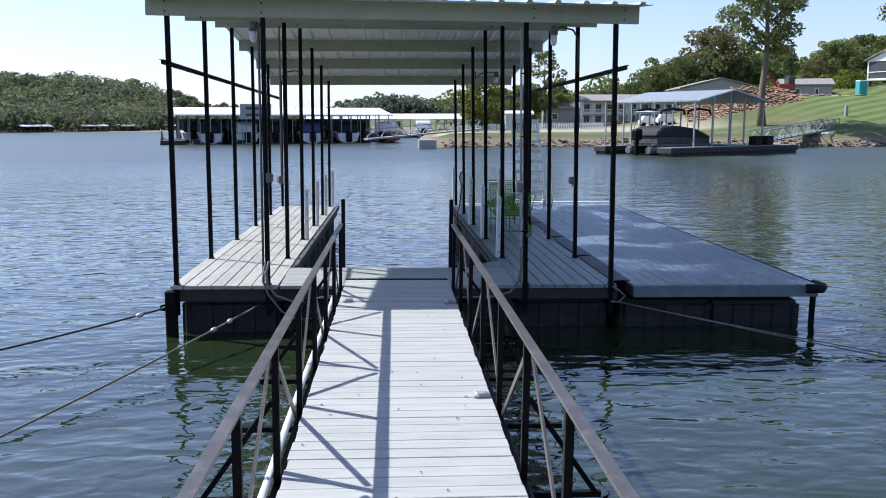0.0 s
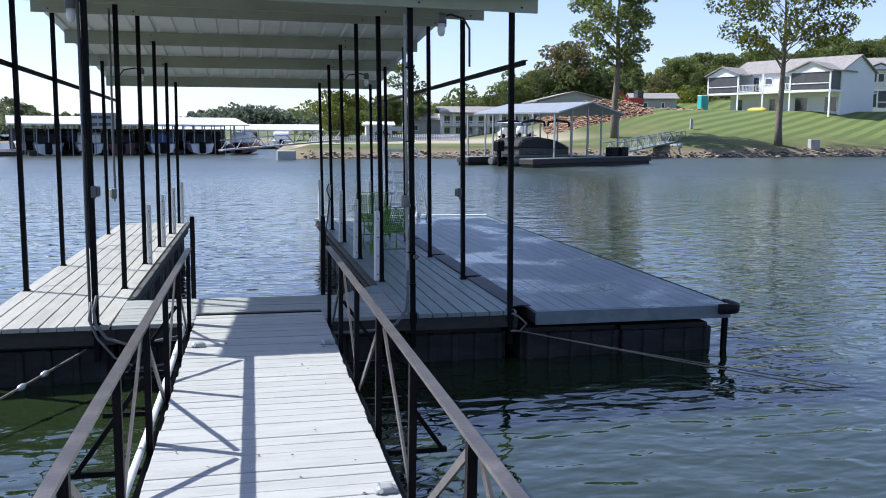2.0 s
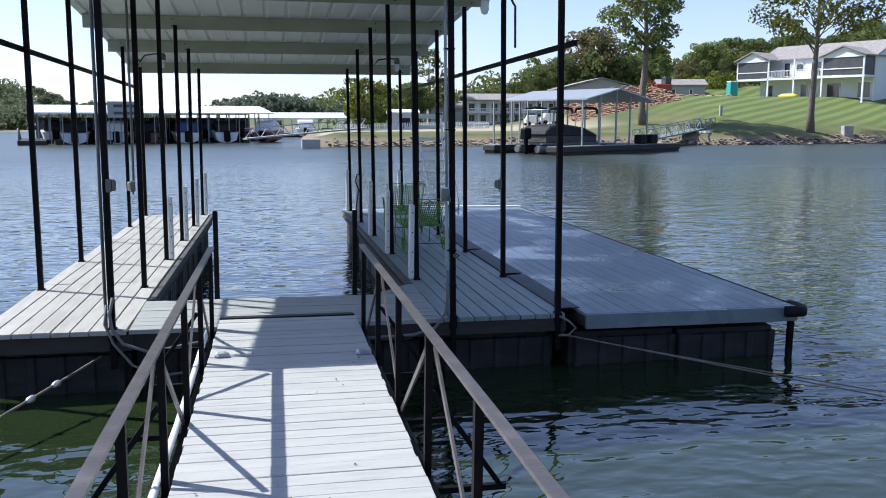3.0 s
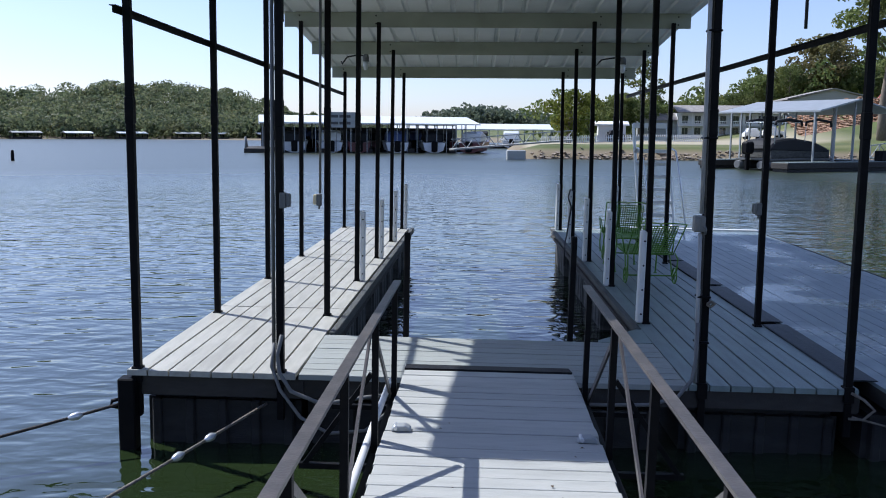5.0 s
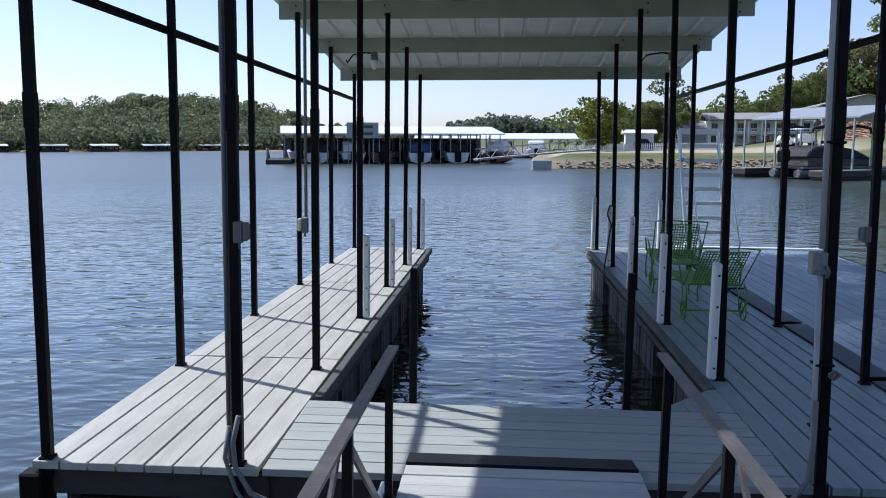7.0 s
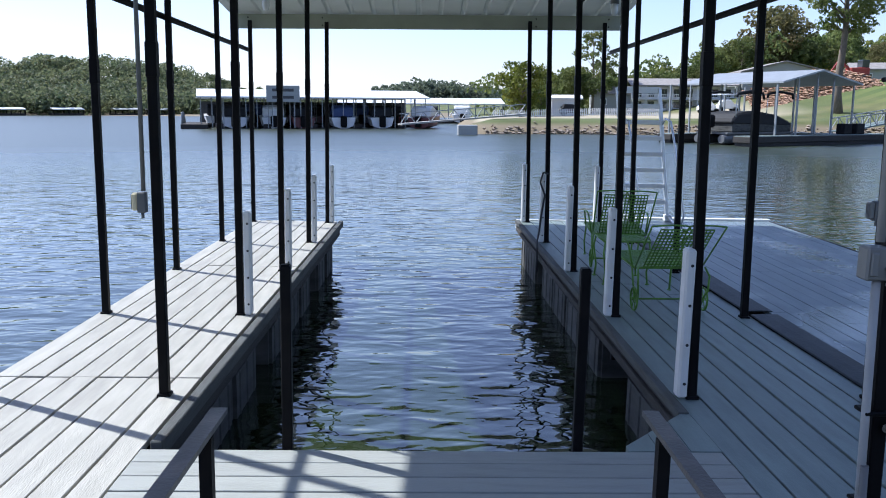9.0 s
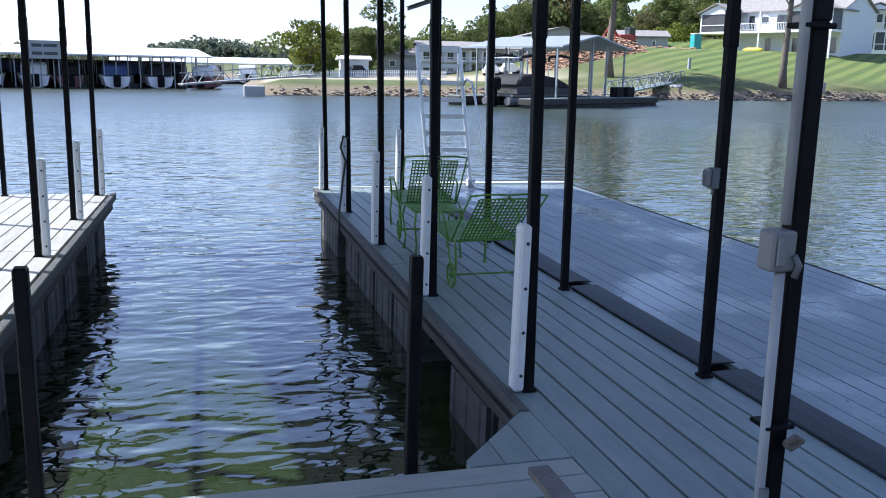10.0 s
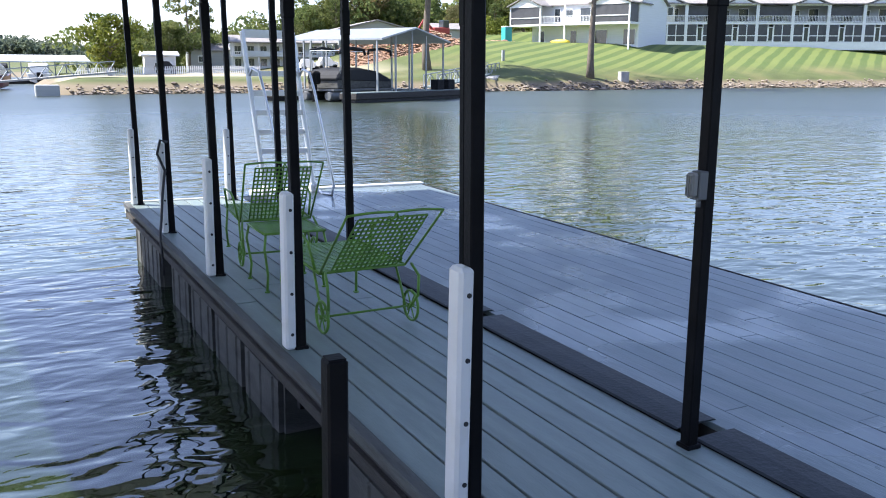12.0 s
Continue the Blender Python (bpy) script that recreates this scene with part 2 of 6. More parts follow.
def ground_height(x, y):
    """Lake bed, the right bank with its lawn, the wooded left shore and far hills."""
    h = -3.0
    # right bank
    inland = min(y - right_shore(x), (x - (4.0 + max(0, y - 84) * 0.05)) * 1.2)
    if inland > -6:
        flat = 1 - smooth(28, 52, x)
        slope = 0.205 * (1 - flat) + 0.022 * flat
        lawn = -0.55 + 1.15 * smooth(0, 2.6, inland) + min(max(0, inland - 2.6), 21) * slope + max(0, inland - 23.6) * (0.022 + 0.10 * smooth(35, 45, inland) * smooth(35, 60, x))
        lawn = min(lawn, 5.0 + 0.07 * min(70, max(0, x - 60)) + 0.02 * inland)
        h = max(h, lawn if inland > 0 else -0.55 + inland * 0.5)
    # left wooded shore
    d = (x + 95) * -0.69 + (y - 196) * 0.72
    if x < -14 and d > -6:
        h = max(h, -0.55 + d * 0.12 if d < 4 else -0.07 + 2.2 * smooth(4, 60, d))
    # shore behind the marina, low hills far off
    if y > 205:
        h = max(h, -0.55 + 5 * smooth(205, 420, y))
    # home shore behind the walker
    back = -y - 7
    if back > -6:
        h = max(h, -0.55 + 1.4 * smooth(-1, 3, back) + max(0, back - 3) * 0.12 if back > -1 else -1.5)
    return h


def grid_axis(lo, hi, dense_lo, dense_hi, step, coarse):
    out, v = [], lo
    while v < dense_lo:
        out.append(v)
        v += coarse
    v = dense_lo
    while v < dense_hi:
        out.append(v)
        v += step
    v = dense_hi
    while v <= hi:
        out.append(v)
        v += coarse
    return out


xs, ys = grid_axis(-2400, 2400, -230, 190, 2.2, 90), grid_axis(-500, 3900, 70, 170, 1.3, 60)
ys = sorted(set(ys + [v * 8.0 for v in range(-6, 9)] + [170 + v * 4 for v in range(1, 30)] + [290 + v * 10 for v in range(1, 18)]))
verts = [(x, y, ground_height(x, y) + (0.06 * noise.noise((x * 0.4, y * 0.4, 0)) if ground_height(x, y) > 0 else 0)) for y in ys for x in xs]
nx = len(xs)
faces = [(j * nx + i, j * nx + i + 1, (j + 1) * nx + i + 1, (j + 1) * nx + i) for j in range(len(ys) - 1) for i in range(nx - 1)]
me = bpy.data.meshes.new("ground")
me.from_pydata(verts, [], faces)
for p in me.polygons:
    p.use_smooth = True
ground = tagged(new("ground", me), "grassy lake banks with mown lawn and bare earth", "ground", kind="structure")


def ground_material():
    m = material("bank_grass", (0.085, 0.105, 0.028), 0.9, 0, 0.25, 0.35, bump=0.6, stain=(0.20, 0.165, 0.07), stain_scale=0.12, stain_amount=0.85, fine=30)
    nt = m.node_tree
    b = nt.nodes["Principled BSDF"]
    old = b.inputs["Base Color"].links[0].from_socket
    geo = nt.nodes.new("ShaderNodeNewGeometry")
    # mown stripes over the lawn
    mp = nt.nodes.new("ShaderNodeMapping")
    mp.inputs["Rotation"].default_value = (0, 0, radians(55))
    nt.links.new(geo.outputs["Position"], mp.inputs["Vector"])
    wv = nt.nodes.new("ShaderNodeTexWave")
    wv.inputs["Scale"].default_value, wv.inputs["Distortion"].default_value = 0.17, 0.8
    nt.links.new(mp.outputs[0], wv.inputs["Vector"])
    sep = nt.nodes.new("ShaderNodeSeparateXYZ")
    nt.links.new(geo.outputs["Position"], sep.inputs[0])

    def rng(src, a, c):
        r = nt.nodes.new("ShaderNodeMapRange")
        r.inputs[1].default_value, r.inputs[2].default_value = a, c
        nt.links.new(src, r.inputs[0])
        return r.outputs[0]

    def mul(a, c):
        k = nt.nodes.new("ShaderNodeMath")
        k.operation = "MULTIPLY"
        for s, v in zip(k.inputs, (a, c)):
            if hasattr(v, "is_output"):
                nt.links.new(v, s)
            else:
                s.default_value = v
        return k.outputs[0]

    def mix(fac, a, c):
        x = nt.nodes.new("ShaderNodeMix")
        x.data_type = "RGBA"
        for s, v in ((x.inputs[0], fac), (x.inputs[6], a), (x.inputs[7], c)):
            if hasattr(v, "is_output"):
                nt.links.new(v, s)
            else:
                s.default_value = v
        return x.outputs[2]

    lawn = mul(rng(sep.outputs[0], 42, 52), mul(rng(sep.outputs[1], 84, 90), rng(sep.outputs[1], 135, 125)))
    stripe = mix(rng(wv.outputs[0], 0.35, 0.65), (0.075, 0.12, 0.022, 1), (0.15, 0.19, 0.042, 1))
    col = mix(mul(lawn, 0.85), old, stripe)
    # gravel drive on the flat ground by the boat ramp
    drive = mul(mul(rng(sep.outputs[1], 88, 91), rng(sep.outputs[1], 108, 101)), rng(sep.outputs[0], 40, 34))
    col = mix(mul(drive, 0.85), col, (0.42, 0.36, 0.26, 1))
    # bare earth towards the waterline and under water
    col = mix(rng(sep.outputs[2], 0.45, 0.1), col, (0.20, 0.16, 0.10, 1))
    nt.links.new(col, b.inputs["Base Color"])
    return m


M["ground"] = ground_material()
me.materials.append(M["ground"])

# ---- the dock ----
ROWS = [10.85, 12.72, 14.58, 16.38, 18.17, 19.94]
LO, LI, RI, RO = -1.94, -0.92, 2.04, 3.055


def left(x, y, z):
    """The left finger stands a little askew and low at its far end."""
    k = max(0.0, y - 11.5)
    return (x + 0.020 * k, y, z - 0.009 * k)


def right(x, y, z):
    return (x, y, z - 0.004 * max(0.0, y - 12.5))


def plank_mesh(name, x0, x1, y0, y1, z0, z1, mat, warp=None, worn=0.0025):
    bm = B()
    box(bm, x0, x1, y0, y1, z0, z1)
    ends = bmesh.ops.bevel(bm, geom=[e for e in bm.edges if all(v.co.z > (z0 + z1) / 2 for v in e.verts)], offset=worn, segments=1, affect="EDGES")
    if warp:
        for v in bm.verts:
            v.co = Vector(warp(*v.co))
    return bm


def build_left_finger():
    deck = thing("left_dock_finger", "narrow floating dock finger with weathered white plank deck", "dock")
    far = 20.05
    bm = B()
    box(bm, -1.97, -1.93, 10.86, far, -0.19, -0.045, left)
    box(bm, -0.80, -0.76, 12.0, far, -0.19, -0.045, left)
    box(bm, -1.97, -0.76, 10.84, 10.88, -0.19, -0.045, left)
    box(bm, -1.97, -0.76, far - 0.04, far, -0.19, -0.045, left)
    y = 11.4
    while y < far - 0.3:
        box(bm, -1.93, -0.80, y, y + 0.04, -0.18, -0.045, left)
        y += 0.6
    part("dock_frame", bm, M["frame_wood"], deck, "dark weathered timber under-frame")
    bm = B()
    box(bm, -0.775, -0.715, 12.02, far + 0.02, -0.075, 0.012, left)
    part("edge_board", bm, M["edge_wood"], deck, "worn splintered grey edge board", bevel=0.006)
    return deck


left_finger = build_left_finger()


def build_floats():
    """Plastic float tubs under the docks, each a ribbed tub."""
    base = thing("dock_float", "black ribbed plastic float tub in the water", "float", "dock floats")
    bm = B()
    box(bm, -0.56, 0.56, -0.42, 0.42, -0.5, 0)
    bmesh.ops.bevel(bm, geom=bm.edges[:], offset=0.05, segments=2, affect="EDGES")
    part("tub", bm, M["float"], base)
    for k in range(-2, 3):
        bm = B()
        box(bm, k * 0.24 - 0.035, k * 0.24 + 0.035, -0.445, 0.445, -0.48, -0.04)
        part("rib", bm, M["float"], base, bevel=0.012)
    base.matrix_world = pose(-1.36, 11.36, -0.2)
    for x, y in ((-0.2, 11.4), (2.5, 11.36), (1.2, 11.4), (4.8, 11.2), (3.75, 11.25), (3.9, 13.5), (4.7, 16), (4.7, 18.6)):
        copy_thing(base, pose(x, y, -0.2))
    side = thing("side_float", "scuffed grey float panel along the dock edge", "float", "side floats")
    bm = B()
    box(bm, -0.06, 0.35, -0.38, 0.38, -0.42, 0)
    bmesh.ops.bevel(bm, geom=bm.edges[:], offset=0.03, segments=2, affect="EDGES")
    part("tub", bm, M["float_grey"], side)
    for k in (-1, 0, 1):
        bm = B()
        box(bm, -0.07, 0.3, k * 0.25 - 0.014, k * 0.25 + 0.014, -0.42, -0.03)
        part("rib", bm, M["float_grey"], side, bevel=0.01)
    ys = [12.55, 13.45, 15.1, 15.9, 16.7, 17.5, 18.8, 19.5]
    side.matrix_world = pose(2.02, ys[0], -0.2)
    for y in ys[1:]:
        copy_thing(side, pose(2.02, y, -0.22))
    for y in (12.6, 13.4, 14.2, 15.5, 16.3, 17.1, 18.4, 19.2):
        x, _, z = left(-0.86, y, -0.22)
        copy_thing(side, pose(x, y, z, 0, 0, 180))


build_floats()


def build_right_finger():
    deck = thing("right_dock_finger", "floating dock finger with grey painted plank deck", "dock")
    far = 20.1
    bm = B()
    box(bm, 1.93, 1.97, 12.5, far, -0.19, -0.045, right)
    box(bm, 3.10, 3.14, 10.86, far, -0.19, -0.045, right)
    box(bm, 1.2, 3.14, 10.84, 10.88, -0.17, -0.045, right)
    box(bm, 1.93, 3.14, far - 0.04, far, -0.19, -0.045, right)
    y = 11.4
    while y < far - 0.3:
        box(bm, 1.97, 3.10, y, y + 0.04, -0.18, -0.045, right)
        y += 0.6
    part("dock_frame", bm, M["frame_wood"], deck, "dark weathered timber under-frame")
    bm = B()
    box(bm, 1.885, 1.945, 12.45, far + 0.02, -0.04, 0.01, right)
    part("edge_board", bm, M["edge_wood"], deck, "worn splintered grey edge board", bevel=0.006)
    bm = B()
    box(bm, 1.90, 1.94, 12.45, far, -0.15, -0.10, right)
    part("rub_rail", bm, M["frame_wood"], deck, "grey rub rail under the edge", bevel=0.006)
    bm = B()
    box(bm, 1.9, 3.15, far, far + 0.05, -0.12, 0.014, right)
    part("end_board", bm, M["white_plastic"], deck, "white board along the far end", bevel=0.005)
    return deck


right_finger = build_right_finger()


def build_raft():
    raft = thing("swim_raft", "wide floating swim platform with grey-blue plank decking", "platform")
    x0, x1, y0, y1 = 3.30, 5.525, 10.72, 20.1
    bm = B()
    box(bm, x0, x1, y0, y0 + 0.04, -0.135, 0.006)
    part("front_fascia", bm, M["raft_deck"], raft, "grey front fascia board", bevel=0.004)
    bm = B()
    box(bm, x0, x0 + 0.04, y0 + 0.04, y1, -0.13, -0.02)
    box(bm, x1 - 0.04, x1, y0 + 0.04, y1, -0.13, -0.02)
    for k in range(12):
        box(bm, x0 + 0.04, x1 - 0.04, y0 + 0.3 + k * 0.76, y0 + 0.34 + k * 0.76, -0.13, -0.02)
    part("raft_frame", bm, M["frame_wood"], raft)
    bm = B()
    box(bm, x0, x1 + 0.03, y1, y1 + 0.11, -0.1, 0.035)
    part("white_end_board", bm, M["white_plastic"], raft, "white board along the far end", bevel=0.006)
    bm = B()
    box(bm, x1, x1 + 0.035, y0 + 0.2, y1, -0.1, 0.012)
    part("side_bumper", bm, M["rubber"], raft, "black rubber side bumper", bevel=0.01)
    bm = B()
    tube(bm, [(x1 - 0.16, y0 - 0.03, -0.03), (x1 + 0.02, y0 - 0.04, -0.03), (x1 + 0.08, y0 + 0.05, -0.03), (x1 + 0.06, y0 + 0.25, -0.03)], 0.055, 10)
    part("corner_bumper", bm, M["rubber"], raft, "black rubber corner bumper")
    bm = B()
    bar(bm, (x1 - 0.02, y0 + 0.08, -0.9), (x1 - 0.02, y0 + 0.08, -0.05), 0.05)
    part("corner_leg", bm, M["black_steel"], raft)
    return raft


raft = build_raft()


def build_strip():
    strip = thing("rubber_joint_strip", "black rubber strip covering the joint between dock and platform", "strip")
    cuts = [10.9] + [r + 0.03 for r in ROWS[1:5]] + [19.9]
    for a, c in zip(cuts, cuts[1:]):
        bm = B()
        prism(bm, [(3.11, 0.006), (3.34, 0.009), (3.33, 0.014), (3.23, 0.017), (3.12, 0.012)], "y", a + 0.10, c - 0.01)
        part("flap", bm, M["mat_strip"], strip)


build_strip()


ROOF_DIP = [0.01, 0.02, 0.05, 0.072, 0.078, 0.08]


def build_posts():
    post_group = "roof posts"

    def one(x, y, top, warp, label):
        foot = Vector(warp(x, y, 0))
        p = thing("roof_post", label, "post", post_group, at=foot)
        if x > 1:
            p.matrix_world = pose(*foot, 0, -1.3, 0)
        bm = B()
        box(bm, -0.0258, 0.0258, -0.0258, 0.0258, -0.35, top)
        part("tube", bm, M["black_steel"], p, bevel=0.005)
        bm = B()
        box(bm, -0.036, 0.036, -0.036, 0.036, -0.1, 0.014)
        part("socket", bm, M["black_steel"], p, bevel=0.004)
        bm = B()
        box(bm, -0.029, 0.029, -0.029, 0.029, 1.72, 1.9)
        part("sleeve", bm, M["black_steel"], p, bevel=0.004)
        return p
    tops = [3.02, 3.2, 3.3, 3.12, 2.93, 2.7]
    for k, y in enumerate(ROWS):
        for x, w in ((LO, left), (LI, left), (RI, right), (RO, right)):
            one(x, y, tops[k] - w(x, y, 0)[2] - (ROOF_DIP[k] * 0.85 if x < 0 else 0), w, "black painted square steel roof post on the dock")


build_posts()

# roof: six beams and the ribbed sheets
BEAMS = [(10.77, 2.96), (12.64, 3.11), (14.50, 3.24), (16.46, 3.06), (18.26, 2.86), (20.03, 2.61)]
RX0, RX1 = -2.14, 3.22


def settle(k, x, y, z):
    """The roof has settled with the left finger: lower and drawn in on that side."""
    f = (RX1 - x) / (RX1 - RX0)
    return (x + 0.034 * max(0, k - 1) * f, y, z - ROOF_DIP[k] * f)


def build_roof():
    roof = thing("dock_roof", "low-pitched corrugated white metal roof on galvanised beams", "roof")
    for k, (y, z) in enumerate(BEAMS):
        bm = B()
        prism(bm, [(y - 0.018, z), (y + 0.018, z), (y + 0.018, z + 0.012), (y - 0.006, z + 0.012), (y - 0.006, z + 0.178), (y + 0.03, z + 0.178), (y + 0.03, z + 0.19), (y - 0.018, z + 0.19)], "x", RX0, RX1)
        for v in bm.verts:
            v.co = Vector(settle(k, *v.co))
        beam = part("beam", bm, M["galv"], roof)
        for bx in (LO, LI, RI, RO):
            for dz in (0.045, 0.145):
                bm = B()
                tube(bm, [settle(k, bx, y - 0.026, z + dz), settle(k, bx, y - 0.016, z + dz)], 0.011, 6)
                part("bolt", bm, M["dark_hole"], beam)
    # sheets, one per 0.914 m of cover, ribs every 0.305 m
    pts = [(y + 0.0, z + 0.193) for y, z in BEAMS]
    pts[0] = (pts[0][0] - 0.35, pts[0][1] - 0.028)
    # far overhang is lengthened, unseen behind the last beam, to shade the deck end
    pts[-1] = (pts[-1][0] + 0.8, pts[-1][1] - 0.1)
    x = RX0 - 0.04
    n = 0
    while x < RX1 - 0.05:
        prof = []
        for r in range(3):
            a = x + r * 0.305
            prof += [(a, 0.0), (a + 0.11, 0.0), (a + 0.13, 0.028), (a + 0.17, 0.028), (a + 0.19, 0.0)]
        prof.append((x + 0.915, 0.0))
        prof = [(min(px, RX1 + 0.06), pz) for px, pz in prof]
        bm = B()
        lo = [[bm.verts.new(settle(k, px, y, z + pz)) for px, pz in prof] for k, (y, z) in enumerate(pts)]
        hi = [[bm.verts.new(settle(k, px, y, z + pz + 0.003)) for px, pz in prof] for k, (y, z) in enumerate(pts)]
        for s in (lo, hi):
            for a, c in zip(s, s[1:]):
                for i in range(len(prof) - 1):
                    if prof[i + 1][0] - prof[i][0] > 1e-4:
                        bm.faces.new((a[i], a[i + 1], c[i + 1], c[i]))
        part("roof_sheet", bm, M["roof_metal"], roof)
        x += 0.915
        n += 1


build_roof()


def build_braces():
    for x, w in ((LO - 0.045, left), (RO + 0.045, right)):
        a, c = Vector(w(x, 10.72, 2.49)), Vector(w(x, 20.05, 2.49))
        a.z, c.z = (2.465, 2.25) if x < 0 else (2.485, 2.31)
        br = thing("side_brace", "long black angle-steel brace along the outer posts", "brace", "side braces")
        bm = B()
        bar(bm, a, c, 0.006, 0.05)
        bar(bm, a + Vector((0, 0, 0.022)), c + Vector((0, 0, 0.022)), 0.045, 0.006)
        part("angle", bm, M["black_steel"], br)


build_braces()

# ---- the gangway ----
GW = 1.16


def gang(u, y, h):
    """Point on the sloping gangway: u across from its left edge, h above its deck."""
    return (-0.13 + 0.0155 * (y - 4.5) + u, y, 0.072 + 0.0203 * (10.85 - y) + h)


def build_gangway():
    g = thing("gangway", "sloping gangway with white plank deck and welded truss handrails", "gangway")
    y_near, y_far = -9.0, 10.74
    for u0, u1 in ((0.0, 0.06), (GW - 0.06, GW)):
        bm = B()
        box(bm, u0, u1, y_near, y_far, -0.16, -0.045, gang)
        part("side_beam", bm, M["black_steel"], g)
    nodes = [10.35 - 1.02 * k for k in range(19)]
    for side, u in (("left", -0.035), ("right", GW + 0.035)):
        out = -1 if side == "left" else 1
        bm = B()
        bar(bm, gang(u, y_near, 0.661), gang(u, 10.5, 0.661), 0.046, 0.016)
        bar(bm, gang(u + out * 0.020, y_near, 0.650), gang(u + out * 0.020, 10.5, 0.650), 0.006, 0.036)
        part("handrail", bm, M["rail_steel"], g, "dull brown steel handrail")
        bm = B()
        bar(bm, gang(u, y_near, -0.09), gang(u, 10.5, -0.09), 0.04, 0.05)
        part("bottom_rail", bm, M["black_steel"], g)
        for k, y in enumerate(nodes):
            bm = B()
            bar(bm, gang(u, y, -0.2), gang(u, y, 0.64), 0.034)
            part("baluster", bm, M["black_steel"], g)
            bm = B()
            bar(bm, gang(u + out * 0.01, y, -0.15), gang(u + out * 0.40, y, -0.15), 0.03)
            part("outrigger", bm, M["black_steel"], g)
            if k % 2 == 1:
                for dy in (0.98, -0.98):
                    bm = B()
                    bar(bm, gang(u + out * 0.018, y + dy * 0.06, 0.60), gang(u + out * 0.018, y + dy, -0.06), 0.012, 0.036)
                    part("diagonal", bm, M["rail_steel"], g)
                bm = B()
                bar(bm, gang(u + out * 0.37, y, -0.14), gang(u + out * 0.02, y, 0.36), 0.026)
                part("knee_brace", bm, M["black_steel"], g)
    # conduit along the left side
    bm = B()
    tube(bm, [gang(-0.075, 0.15 * k * 5 - 9, -0.02 + 0.012 * math.sin(k * 1.3)) for k in range(27)], 0.021, 8)
    part("conduit", bm, M["white_plastic"], g, "white plastic conduit along the edge")
    return g


gangway = build_gangway()


def build_flap():
    f = thing("hinge_flap", "black rubber hinge flap where the gangway meets the dock", "flap")
    bm = B()
    vs = [(-0.035, 10.76, 0.082), (1.125, 10.76, 0.082), (1.125, 10.97, 0.05), (-0.035, 10.97, 0.05)]
    lo = [bm.verts.new((x, y, z - 0.045)) for x, y, z in vs]
    hi = [bm.verts.new(p) for p in vs]
    for i in range(4):
        bm.faces.new((lo[i], lo[(i + 1) % 4], hi[(i + 1) % 4], hi[i]))
    bm.faces.new(hi)
    bm.faces.new(lo[::-1])
    part("sheet", bm, M["rubber"], f)


build_flap()


def build_cross_deck():
    c = thing("cross_walk", "cross deck of grey-white planks joining both dock fingers", "dock")
    bm = B()
    box(bm, -0.79, 1.93, 11.9, 11.94, -0.19, -0.045)
    box(bm, -0.79, 1.2, 10.86, 10.90, -0.19, -0.045)
    for k in range(6):
        box(bm, -0.75 + k * 0.5, -0.71 + k * 0.5, 10.9, 11.9, -0.18, -0.045)
    part("dock_frame", bm, M["frame_wood"], c)
    return c


cross = build_cross_deck()


def build_piles():
    for x in (-0.113, 1.26):
        p = thing("mooring_pile", "black square steel pile at the edge of the cross deck", "pile", "mooring piles", at=(x, 12.0, 0))
        bm = B()
        box(bm, -0.024, 0.024, -0.024, 0.024, -2.8, 0.868)
        part("tube", bm, M["black_steel"], p, bevel=0.005)
        bm = B()
        box(bm, -0.021, 0.021, -0.021, 0.021, 0.868, 0.872)
        part("cap", bm, M["black_steel"], p, bevel=0.002)


build_piles()

# ---- far materials ----
M["bark"] = material("grey_bark", (0.16, 0.13, 0.10), 0.9, 0, 0.35, 3, stretch=(4, 4, 1), bump=0.8)


